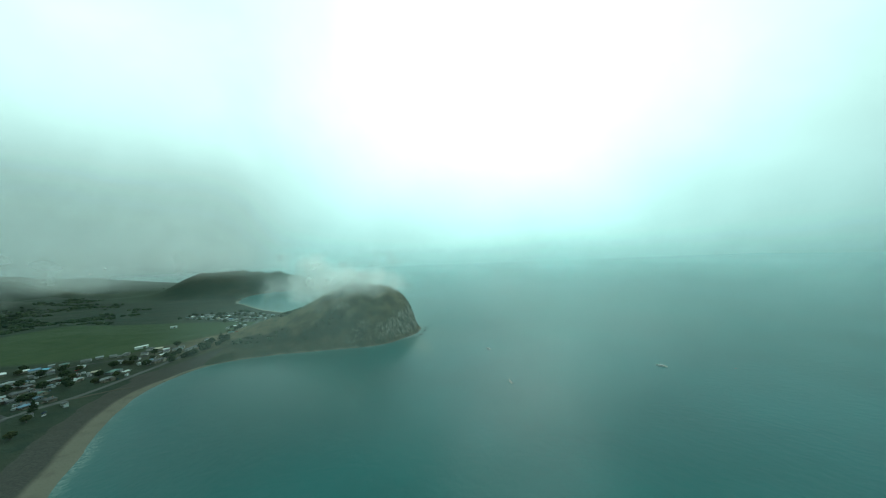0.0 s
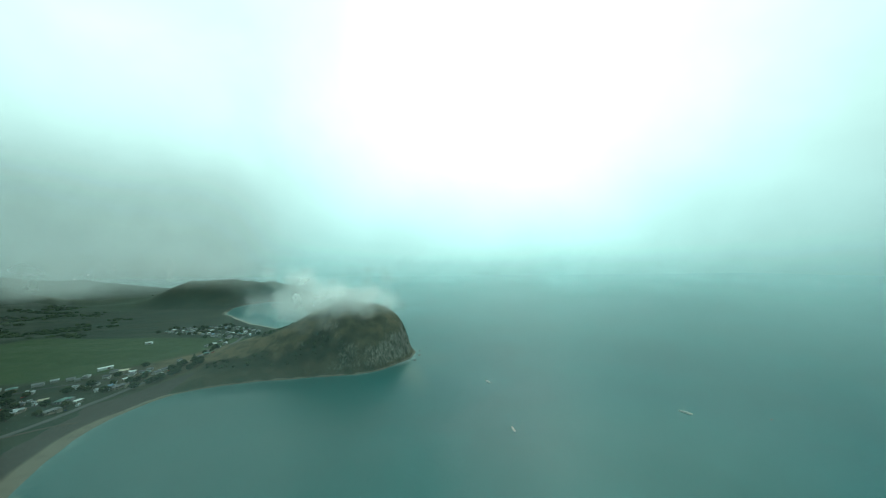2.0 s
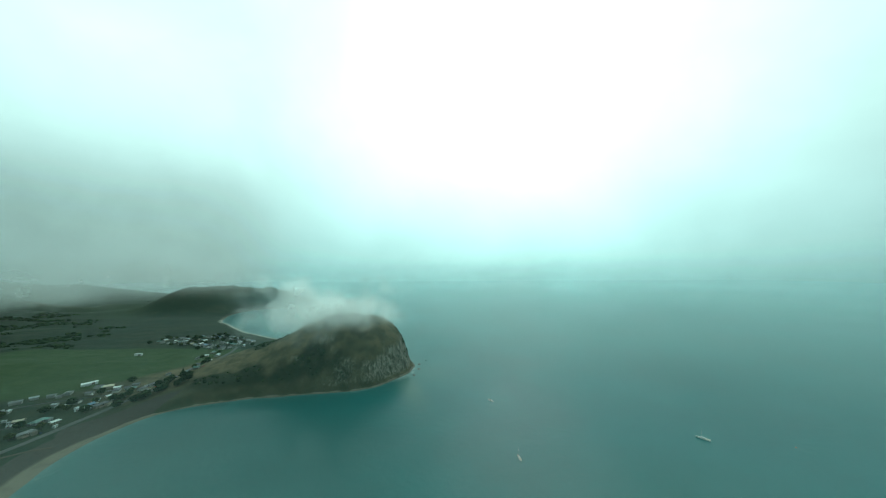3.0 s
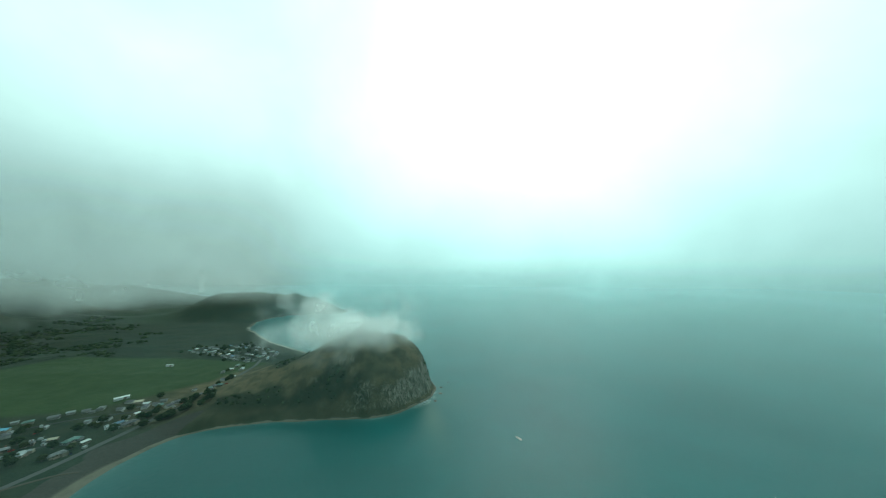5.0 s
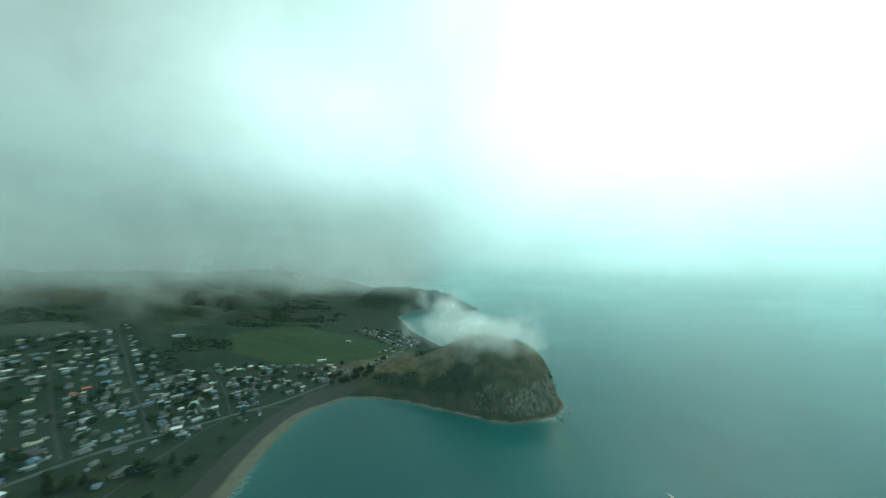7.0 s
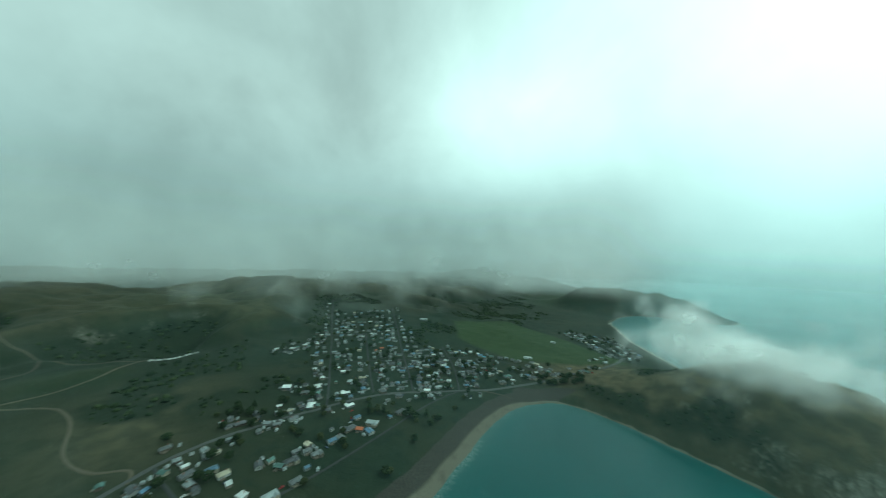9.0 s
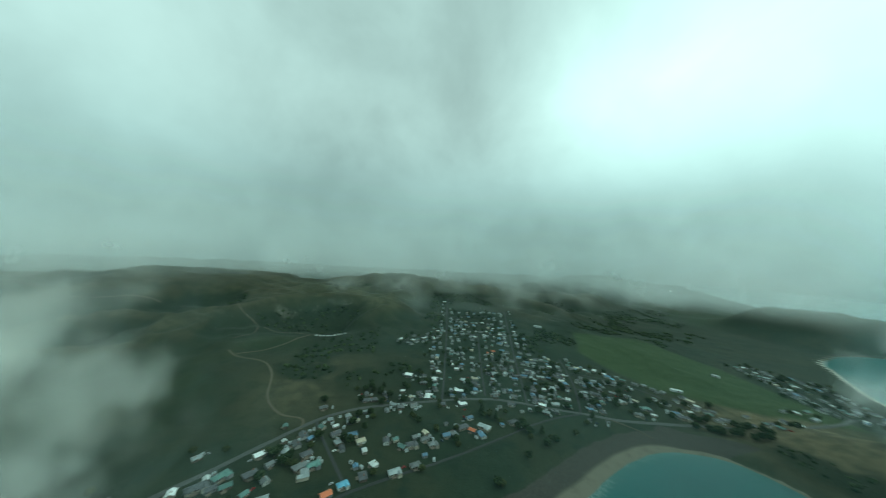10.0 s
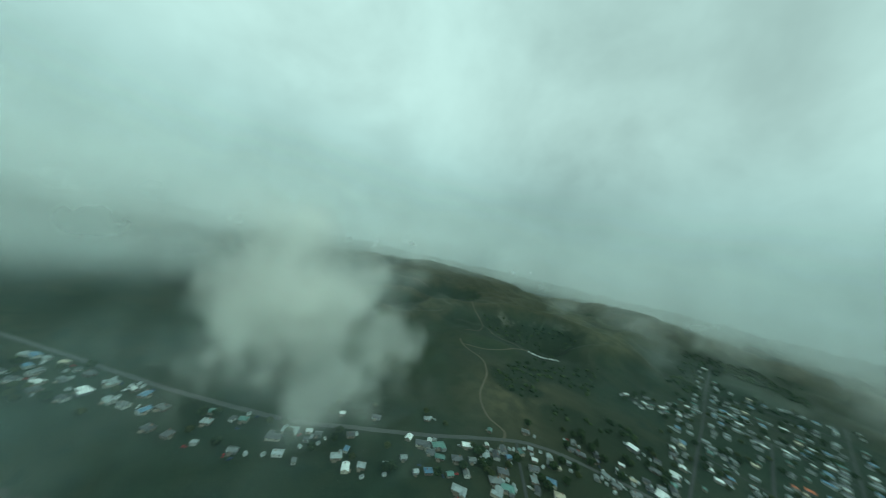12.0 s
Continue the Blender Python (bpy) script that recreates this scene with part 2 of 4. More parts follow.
def plan_height(x, y, d):
    flat = np.where(d < 0, np.maximum(-9, d * 0.07), np.minimum(d, 24) * 0.075 + 3.2 * step(d, 24, 60) + 2.5 * step(d, 60, 140))
    rise = 14 * step(d, 150, 290) * (0.7 + 0.5 * value_noise(x, y, 160, 1)) + 95 * step(d, 250, 900) * (0.66 + 0.95 * value_noise(x, y, 300, 2)) * (1 - 0.9 * step(d, 750, 1200))
    rise = rise * (1 - 0.7 * step(x, -430, -200) * step(-y, 200, 420))
    rise = rise + 26 * spurs(x, y) * hill_part(x, y, d)
    rise = 112 * np.tanh(np.maximum(rise, 0) / 112)
    hill = flat + rise + 0.5 * value_noise(x, y, 22, 3) * step(d, 25, 60)
    # headland: a rounded ridge that breaks off in cliffs at the sea
    along = np.clip((x - RIDGE[0, 0]) / (RIDGE[-1, 0] - RIDGE[0, 0]), -0.3, 1.2)
    crest = np.interp(along, (RIDGE[:, 0] - RIDGE[0, 0]) / (RIDGE[-1, 0] - RIDGE[0, 0]), RIDGE_Z, left=4)
    side = line_distance(x, y, RIDGE)
    mound = crest * np.exp(-(side / 62.0) ** 2) * (1 + 0.05 * value_noise(x, y, 45, 4))
    rough = 1 + 0.22 * value_noise(x, y, 18, 7)
    cliff = np.maximum(0, d - 3.5) * np.interp(x, [-240, -160, -90, -50], [0.75, 0.9, 1.25, 2.6]) * rough
    mound = np.where(x > -330, np.minimum(mound, cliff), 0)
    far = np.interp(x, [-740, -620, -540, -480, -430], [72, 80, 68, 38, 12]) * np.exp(-(line_distance(x, y, PENINSULA) / 90.0) ** 2) * (1 + 0.15 * value_noise(x, y, 80, 8))
    far = np.minimum(far, np.maximum(0, d - 3) * 0.85)
    return np.maximum(hill, np.maximum(mound + np.minimum(flat, 2), far + np.minimum(flat, 2)))


def coast_distance(x, y):
    """Metres inland of the shore; below zero at sea."""
    return S * plan_distance(np.asarray(x, float) / S, np.asarray(y, float) / S)


def height(x, y, d=None):
    """Metres above the sea."""
    x, y = np.asarray(x, float) / S, np.asarray(y, float) / S
    return S * plan_height(x, y, plan_distance(x, y) if d is None else d / S)


def graded(lo, hi, fine, first, last):
    """Grid lines: fine between first and last, ever wider out to lo and hi."""
    mid = np.arange(first, last + 0.1, fine)
    out, s, right = last, fine, []
    while out < hi:
        s *= 1.09
        out += s
        right.append(out)
    out, s, left = first, fine, []
    while out > lo:
        s *= 1.09
        out -= s
        left.append(out)
    return np.concatenate([left[::-1], mid, right])


def sheet(name, xs, ys, zs, mat, colors=None, attr=""):
    nx, ny = len(xs), len(ys)
    gx, gy = np.meshgrid(xs, ys, indexing="ij")
    verts = np.stack([gx.ravel(), gy.ravel(), zs.ravel()], 1)
    i = np.arange(nx * ny).reshape(nx, ny)
    faces = np.stack([i[:-1, :-1].ravel(), i[1:, :-1].ravel(), i[1:, 1:].ravel(), i[:-1, 1:].ravel()], 1)
    me = bpy.data.meshes.new(name)
    me.from_pydata(verts.tolist(), [], faces.tolist())
    me.polygons.foreach_set("use_smooth", np.ones(len(faces), bool))
    if colors is not None:
        layer = me.color_attributes.new(attr, "FLOAT_COLOR", "POINT")
        layer.data.foreach_set("color", colors.ravel())
    me.materials.append(mat)
    return new(name, me)


FIELD = np.array([(-580, 300), (-470, 262), (-352, 300), (-300, 385), (-283, 470), (-400, 470), (-450, 470), (-560, 440)], float)


def land_cover(x, y, d, z):
    """How much sand, lush meadow and scrub there is, each from 0 to 1."""
    x, y, d, z = x / S, y / S, d / S, z / S
    head = (x > -245) & (y > 285) & (x < 0)
    sand = np.where(head, 0.8 * step(d, 4.5, 2), np.where(y > 500, step(d, 6, 4), step(d, 30, 22)))
    sand = np.maximum(sand, np.exp(-(np.hypot(x + 268, y - 262) / 16) ** 4))
    meadow = np.where(inside(x, y, FIELD), step(line_distance(x, y, FIELD, True), 0, 12), 0)
    south = np.array([(-440, -140), (-540, -30), (-700, -10), (-860, -160), (-700, -330), (-520, -290)], float)
    meadow = np.maximum(meadow, np.where(inside(x, y, south), 0.35 * step(line_distance(x, y, south, True), 0, 40), 0))
    meadow = np.maximum(meadow, 0.3 * step(value_noise(x, y, 260, 9), 0.1, 0.4) * step(d, 150, 250) * step(d, 900, 600))
    scrub = step(value_noise(x, y, 90, 10) + 0.55 * step(d, 320, 560), 0.12, 0.36) * step(d, 140, 240)
    bush = np.exp(-(np.hypot((x + 800) / 200, (y - 440) / 190)) ** 4) + np.exp(-(np.hypot((x + 640) / 70, (y - 540) / 110)) ** 4)
    bush = np.maximum(bush, step(d, 330, 430) * step(y, 200, 250) * step(y, 900, 700))
    scrub = np.maximum(scrub, step(value_noise(x, y, 60, 13), -0.45, -0.05) * np.clip(bush, 0, 1))
    scrub = np.maximum(scrub * (1 - 0.7 * hill_part(x, y, d)), step(spurs(x, y) + 0.35 * value_noise(x, y, 45, 15), 0.25, -0.05) * hill_part(x, y, d))
    meadow = meadow * (1 - 0.8 * np.clip(bush, 0, 1)) * (1 - 0.6 * hill_part(x, y, d))
    scrub = np.maximum(scrub, 0.85 * step(value_noise(x, y, 35, 11) + 0.45 * step(d, 50, 22), 0.08, 0.36) * head * step(z, 5, 12))
    return sand, meadow, scrub * (1 - meadow) * (1 - sand)


def make_ground():
    xs, ys = graded(-3400, 1000, 3.4, -620, -20) * S, graded(-3000, 3300, 3.4, -300, 580) * S
    gx, gy = np.meshgrid(xs, ys, indexing="ij")
    d = coast_distance(gx, gy)
    z = height(gx, gy, d)
    head = np.exp(-(line_distance(gx / S, gy / S, RIDGE) / 75.0) ** 4)
    ob = sheet("ground", xs, ys, z, GROUND, np.stack([*land_cover(gx, gy, d, z), np.maximum(0.55 * step(spurs(gx / S, gy / S), 0.45, 0.9) * hill_part(gx / S, gy / S, d / S), np.maximum(np.maximum(head, 0.4 * step(z, 45, 105)), 0.55 * np.exp(-(np.hypot((gx / S + 305) / 75, (gy / S + 85) / 60)) ** 2)))], -1), "cover")
    tagged(ob, "green pasture, dark scrub and bare cliffs above a sandy shore", "ground", kind="structure")


def make_sea():
    xs, ys = graded(-3400, 3400, 4.0, -320, 60) * S, graded(-3000, 3400, 4.0, 60, 520) * S
    gx, gy = np.meshgrid(xs, ys, indexing="ij")
    gx, gy = gx / S, gy / S
    d = plan_distance(gx, gy)
    tip = 0.35 * np.exp(-(np.hypot(gx + 22, (gy - 380) * 0.8) / 34) ** 2)
    tip = np.maximum(tip, 0.75 * np.exp(-((gx + 32 + 0.2 * (gy - 335)) / 13) ** 2) * np.exp(-((gy - 338) / 42) ** 2))     # silt drifting off the point
    pale = np.clip(np.exp(d / 8.0) * 0.20 + 0.75 * tip, 0, 0.85)
    surf = step(d, -5, -1.5) * step(d, 3, 0) * (0.12 + 0.6 * value_noise(gx, gy, 40, 12)) * np.where(gy < 236, 0.8, 0.5)
    rocky = np.exp(-(np.hypot(gx + 34, gy - 398) / 44) ** 4)
    surf = np.maximum(surf, 0.9 * step(d, -10, -2) * rocky * step(value_noise(gx, gy, 14, 63), -0.15, 0.25))
    ob = sheet("water", xs, ys, np.zeros_like(gx), SEA, np.stack([pale, surf, np.exp(-(np.hypot((gx + 150) / 120, (gy - 225) / 120)) ** 4), 0 * pale + 1], -1), "shallow")
    tagged(ob, "calm teal sea water, paler in the shallows", "sea", kind="structure")


make_ground()
make_sea()


# ---- helpers for things ----
def part(name, bm, mats, parent=None, label="", at=None):
    """One bmesh as one mesh object, under a thing or a part."""
    me = bpy.data.meshes.new(name)
    bm.to_mesh(me)
    bm.free()
    for m in mats if isinstance(mats, (list, tuple)) else [mats]:
        me.materials.append(m)
    ob = new(name, me)
    if parent is not None:
        ob.parent = parent
    if at is not None:
        ob.matrix_basis = at
    if label:
        tagged(ob, label)
    return ob


def again(ob, parent, at):
    """A second part on the same mesh."""
    o = new(ob.name.split(".")[0], ob.data)
    o.parent, o.matrix_basis = parent, at
    return o


def block(bm, x0, x1, y0, y1, z0, z1, mat=0):
    v = [bm.verts.new(p) for p in ((x0, y0, z0), (x1, y0, z0), (x1, y1, z0), (x0, y1, z0), (x0, y0, z1), (x1, y0, z1), (x1, y1, z1), (x0, y1, z1))]
    for f in ((0, 3, 2, 1), (4, 5, 6, 7), (0, 1, 5, 4), (1, 2, 6, 5), (2, 3, 7, 6), (3, 0, 4, 7)):
        bm.faces.new([v[i] for i in f]).material_index = mat


def tube(bm, rings, sides=8, mat=0):
    """A skin over rings of (x, y, z, radius), closed at both ends."""
    loops = []
    for x, y, z, r in rings:
        loops.append([bm.verts.new((x + r * math.cos(2 * math.pi * k / sides), y + r * math.sin(2 * math.pi * k / sides), z)) for k in range(sides)])
    for a, b in zip(loops, loops[1:]):
        for k in range(sides):
            bm.faces.new((a[k], a[(k + 1) % sides], b[(k + 1) % sides], b[k])).material_index = mat
    bm.faces.new(loops[0][::-1]).material_index = mat
    bm.faces.new(loops[-1]).material_index = mat


def ground_z(x, y):
    return float(height(np.array([x]), np.array([y]))[0])


# ---- roads and tracks ----
ASPHALT = plain("asphalt_road", (0.024, 0.027, 0.026), 0.85, 0.15, 0.2)
CHIPSEAL = plain("pale_chipseal_road", (0.070, 0.074, 0.070), 0.9, 0.15, 0.2)
DIRT = plain("dry_dirt_track", (0.066, 0.054, 0.036), 0.95, 0.2, 0.3)
MAIN = rounded([(120, -430), (20, -300), (-40, -222), (-100, -156), (-140, -126), (-185, -94), (-228, -67), (-256, -46), (-274, -16), (-290, 30), (-302, 78),
                (-306, 120), (-298, 160), (-288, 214), (-286, 260), (-284, 310), (-278, 360), (-288, 405), (-300, 450), (-312, 478)]) * S
STREETS = [rounded(p, steps=4) * S for p in (
    [(-299, 52), (-330, 53), (-420, 54), (-520, 55), (-640, 54), (-760, 56)],
    [(-302, 140), (-345, 146), (-400, 153), (-480, 163), (-560, 174), (-700, 192)],
    [(-410, 54), (-406, 100), (-400, 153), (-392, 200), (-372, 250)],
    [(-520, 55), (-516, 110), (-508, 166)],
    [(-292, 190), (-340, 206), (-392, 218), (-440, 226)],
    [(-248, -54), (-225, -38), (-200, -18), (-180, -2)],
    [(-120, -60), (-150, -36), (-180, -2), (-208, 46), (-238, 94), (-274, 148), (-291, 190)],
    [(-312, 98), (-400, 103), (-514, 110)],
    [(-520, 55), (-492, 16), (-452, -20)],
    [(-392, 218), (-374, 262), (-340, 296), (-300, 318)],
    [(-346, 208), (-334, 240), (-312, 264)],
    [(-312, 478), (-350, 490), (-400, 508), (-462, 524)],
    [(-312, 478), (-320, 512), (-372, 540), (-438, 562)],
    [(-580, 56), (-577, 112), (-572, 176)],
    [(-645, 55), (-640, 118), (-634, 184)],
)]
TRACKS = [rounded(p, steps=5) * S for p in (
    [(-234, -60), (-248, -66), (-252, -88), (-272, -112), (-308, -131), (-336, -160), (-342, -196), (-352, -214)],
    [(-346, -200), (-372, -178), (-402, -158), (-432, -150), (-470, -130)],
    [(-432, -150), (-432, -196), (-446, -240), (-476, -310), (-505, -372), (-470, -460), (-430, -540)],
    [(-446, -240), (-415, -226), (-380, -232)],
    [(-288, 214), (-276, 232), (-262, 240)],
)]
ALL_ROADS = [MAIN, *STREETS, *TRACKS]


def ribbon(name, line, width, lift, mat, label):
    line = np.array(line)
    way = np.gradient(line, axis=0)
    way /= np.linalg.norm(way, axis=1)[:, None] + 1e-9
    side = np.stack([-way[:, 1], way[:, 0]], 1)
    wobble = 1 + 0.12 * value_noise(line[:, 0], line[:, 1], 14, 21)
    cols = [line + side * width * 0.5 * k * wobble[:, None] for k in (-1, -0.5, 0, 0.5, 1)]
    verts, faces, n = [], [], len(line)
    for k, c in enumerate(cols):
        z = height(c[:, 0], c[:, 1]) + (lift if 0 < k < 4 else -0.05)
        verts += np.stack([c[:, 0], c[:, 1], z], 1).tolist()
    for k in range(4):
        for i in range(n - 1):
            faces.append((k * n + i, k * n + i + 1, (k + 1) * n + i + 1, (k + 1) * n + i))
    me = bpy.data.meshes.new(name)
    me.from_pydata(verts, [], faces)
    me.materials.append(mat)
    return tagged(new(name, me), label, "road", kind="structure")


def fine(line, gap=3.0):
    d = np.concatenate([[0], np.cumsum(np.hypot(*np.diff(line, axis=0).T))])
    s = np.arange(0, d[-1], gap)
    return np.stack([np.interp(s, d, line[:, 0]), np.interp(s, d, line[:, 1])], 1)


ribbon("road", fine(MAIN), 6.6, 0.35, CHIPSEAL, "grey asphalt road along the coast through the village")
for s_line in STREETS:
    ribbon("road", fine(s_line), 3.8, 0.30, ASPHALT, "narrow grey asphalt village street between house plots")
for s_line in TRACKS:
    ribbon("dirt_track", fine(s_line), 3.6, 0.30, DIRT, "pale brown dirt track winding over green hills")

# ---- houses ----
ROOFS = {
    "white": plain("white_painted_roof", (0.56, 0.60, 0.58), 0.5),
    "pale": plain("pale_grey_iron_roof", (0.23, 0.27, 0.27), 0.34),
    "grey": plain("grey_iron_roof", (0.105, 0.118, 0.118), 0.36),
    "dark": plain("dark_grey_roof", (0.06, 0.065, 0.07), 0.6),
    "blue": plain("blue_painted_roof", (0.07, 0.16, 0.24), 0.38),
    "sky": plain("bright_blue_roof", (0.09, 0.30, 0.42), 0.5),
    "green": plain("green_painted_roof", (0.07, 0.16, 0.14), 0.5),
    "cream": plain("cream_painted_roof", (0.38, 0.34, 0.25), 0.6),
    "orange": plain("orange_tiled_roof", (0.50, 0.13, 0.055), 0.7),
}
WALLS = [plain("white_weatherboard", (0.30, 0.31, 0.29), 0.7), plain("cream_weatherboard", (0.22, 0.20, 0.155), 0.7),
         plain("grey_weatherboard", (0.14, 0.15, 0.15), 0.7), plain("brown_weatherboard", (0.10, 0.08, 0.06), 0.75)]
TRIM = plain("white_trim_paint", (0.70, 0.70, 0.66), 0.5)
TIMBER = plain("weathered_deck_timber", (0.16, 0.13, 0.10), 0.8)
BRICK = plain("brown_chimney_brick", (0.20, 0.10, 0.07), 0.85)


def glass_material():
    m, g = material("dark_window_glass")
    finish(g, g.mix(g.noise(g.add("TexCoord").outputs["Object"], 3.0), (0.015, 0.02, 0.022), (0.03, 0.035, 0.036)), 0.06)
    return m


GLASS = glass_material()


def gable(bm, w, d, z, rise, over=0.5, thick=0.16):
    """A ridge roof with eaves; the ridge runs along x."""
    x, y = w / 2 + over, d / 2 + over
    drop = rise * over / (d / 2)
    top = [(-x, -y, z - drop), (x, -y, z - drop), (x, 0, z + rise), (-x, 0, z + rise), (-x, y, z - drop), (x, y, z - drop)]
    up = [bm.verts.new((a, b, c + thick)) for a, b, c in top]
    lo = [bm.verts.new(p) for p in top]
    for f in ((0, 1, 2, 3), (3, 2, 5, 4)):
        bm.faces.new([up[i] for i in f])
        bm.faces.new([lo[i] for i in f][::-1])
    ring = (0, 1, 2, 5, 4, 3)
    for i, j in zip(ring, ring[1:] + ring[:1]):
        bm.faces.new((lo[i], lo[j], up[j], up[i]))


def hipped(bm, w, d, z, rise, over=0.5, thick=0.16):
    x, y = w / 2 + over, d / 2 + over
    r = max(0.3, w / 2 - d / 2)
    lo = [bm.verts.new(p) for p in ((-x, -y, z - 0.15), (x, -y, z - 0.15), (x, y, z - 0.15), (-x, y, z - 0.15))]
    up = [bm.verts.new((v.co.x, v.co.y, v.co.z + thick)) for v in lo]
    a, b = bm.verts.new((-r, 0, z + rise)), bm.verts.new((r, 0, z + rise))
    bm.faces.new(lo[::-1])
    for i in range(4):
        bm.faces.new((lo[i], lo[(i + 1) % 4], up[(i + 1) % 4], up[i]))
    bm.faces.new((up[0], up[1], b, a)), bm.faces.new((up[2], up[3], a, b)), bm.faces.new((up[1], up[2], b)), bm.faces.new((up[3], up[0], a))


def make_house(w, d, h, roof, style, wall, label, wing=False, chimney=False, deck=True, group="village houses"):
    thing = tagged(new("house"), label, "house", group)
    bm = bmesh.new()
    block(bm, -w / 2, w / 2, -d / 2, d / 2, -1.6, h)
    rise = d * 0.24
    if style == "gable":
        for sx in (-1, 1):
            v = [bm.verts.new((sx * w / 2, -d / 2, h)), bm.verts.new((sx * w / 2, d / 2, h)), bm.verts.new((sx * w / 2, 0, h + rise - 0.02))]
            bm.faces.new(v if sx > 0 else v[::-1])
    if wing:
        block(bm, w * 0.12, w * 0.48, -d / 2 - d * 0.55, -d / 2 + 0.01, -1.6, h)
    part("wall", bm, wall, thing)
    bm = bmesh.new()
    if style == "flat":
        v0 = len(bm.verts)
        block(bm, -w / 2 - 0.4, w / 2 + 0.4, -d / 2 - 0.4, d / 2 + 0.4, h, h + 0.2)
        bm.verts.ensure_lookup_table()
        for v in bm.verts[v0:]:
            v.co.z += 0.06 * (v.co.y + d / 2)
    else:
        (gable if style == "gable" else hipped)(bm, w, d, h, rise)
    part("roof", bm, roof, thing)
    if wing:
        bm = bmesh.new()
        gable(bm, d * 0.95, w * 0.36, h - 0.05, w * 0.36 * 0.24, 0.4)
        part("roof", bm, roof, thing, at=pose(w * 0.30, -d * 0.42, 0, 0, 0, 90))
    bm = bmesh.new()
    block(bm, -0.75, 0.75, -0.06, 0.04, -0.6, 0.6, 0)
    block(bm, -0.66, 0.66, -0.09, -0.05, -0.51, -0.04, 1)
    block(bm, -0.66, 0.66, -0.09, -0.05, 0.04, 0.51, 1)
    win = part("window", bm, [TRIM, GLASS], thing, at=pose(-w * 0.30, -d / 2, h * 0.58))
    again(win, thing, pose(w * 0.02 if wing else w * 0.32, -d / 2, h * 0.58))
    again(win, thing, pose(-w * 0.25, d / 2, h * 0.58, 0, 0, 180))
    again(win, thing, pose(w * 0.28, d / 2, h * 0.58, 0, 0, 180))
    again(win, thing, pose(-w / 2, 0, h * 0.58, 0, 0, -90))
    bm = bmesh.new()
    block(bm, -0.48, 0.48, -0.07, 0.04, -0.3, 1.85, 0)
    part("door", bm, TIMBER, thing, at=pose(-w * 0.08, -d / 2, 0.35))
    if chimney:
        bm = bmesh.new()
        block(bm, -0.35, 0.35, -0.35, 0.35, h, h + rise + 1.0)
        block(bm, -0.42, 0.42, -0.42, 0.42, h + rise + 1.0, h + rise + 1.15)
        part("chimney", bm, BRICK, thing, at=pose(w * 0.22, d * 0.12, 0))
    if deck:
        bm = bmesh.new()
        block(bm, -w * 0.35, w * 0.05, -d / 2 - 2.4, -d / 2 - 0.02, -0.9, 0.25)
        part("deck", bm, TIMBER, thing)
    return thing


PLACED = []      # x, y, radius of what stands on the ground


def is_free(x, y, r, roads=True):
    if any((x - a) ** 2 + (y - b) ** 2 < (r + c) ** 2 for a, b, c in PLACED):
        return False
    p = np.array([x]), np.array([y])
    if roads and min(line_distance(*p, line)[0] for line in ALL_ROADS) < r + 1.5:
        return False
    return coast_distance(*p)[0] > 48


def set_down(thing, x, y, turn, first, scale=1.0):
    m = pose(x, y, ground_z(x, y) + 0.35, 0, 0, turn) @ Matrix.Diagonal((scale, 0.5 + 0.5 * scale, 1, 1))
    if first:
        thing.matrix_basis = m
        return thing
    return copy_thing(thing, m)


WORDS = {"white": "white", "pale": "pale grey", "grey": "grey iron", "dark": "dark grey", "blue": "blue", "sky": "bright blue", "green": "green", "cream": "cream", "orange": "orange tiled"}
SHAPES = [(9.6, 6.4, 2.6, "gable", False), (11.6, 6.6, 2.6, "hip", True), (7.4, 5.2, 2.5, "gable", False), (8.8, 6.6, 2.5, "hip", False), (5.6, 4.0, 2.3, "flat", False), (15.5, 10.5, 4.2, "gable", False)]
SHAPE_WORDS = {"gable": "gabled", "hip": "hipped", "flat": "low flat"}
KIT, USED = {}, set()


FAR_HOUSES = {}


def house_at(x, y, turn, colour, shape):
    if math.hypot(x + 90, y - 90) > 520 and colour not in ("orange", "sky"):
        FAR_HOUSES.setdefault(colour, []).append((x, y, turn, shape))
        PLACED.append((x, y, max(SHAPES[shape][:2]) * 0.5))
        return None
    key = (colour, shape)
    if key not in KIT:
        w, d, h, style, wing = SHAPES[shape]
        wall = WALLS[(shape + len(colour)) % 4]
        label = f"small timber house with {WORDS[colour]} {SHAPE_WORDS[style]} roof on a lawn"
        KIT[key] = make_house(w, d, h, ROOFS[colour], style, wall, label, wing, shape in (0, 3), shape != 4)
    ob = set_down(KIT[key], x, y, turn, key not in USED, 0.78 + 0.42 * ((x * 7.31 + y * 3.17) % 1.0))
    USED.add(key)
    PLACED.append((x, y, max(SHAPES[shape][:2]) * 0.5))
    return ob


# houses that stand out: colour and shape follow x, y, turn
KNOWN = [(-344, 12, 75, "white", 5), (-249, 79, 60, "orange", 0), (-443, 127, 80, "orange", 0), (-436, 118, 10, "orange", 2), (-374, 268, 20, "sky", 2), (-301, 155, 70, "white", 0),
         (-179, -89, 40, "white", 2), (-167, -99, 30, "white", 0), (-217, -63, 50, "white", 2), (-176, -14, 130, "orange", 0), (-184, -7, 130, "sky", 1), (-168, -49, 120, "pale", 1),
         (-205, -55, 40, "pale", 1), (-197, 23, 120, "pale", 1), (-205, 36, 120, "grey", 1), (-228, 47, 115, "grey", 1), (-240, 57, 115, "blue", 0), (-231, -17, 120, "blue", 1)]
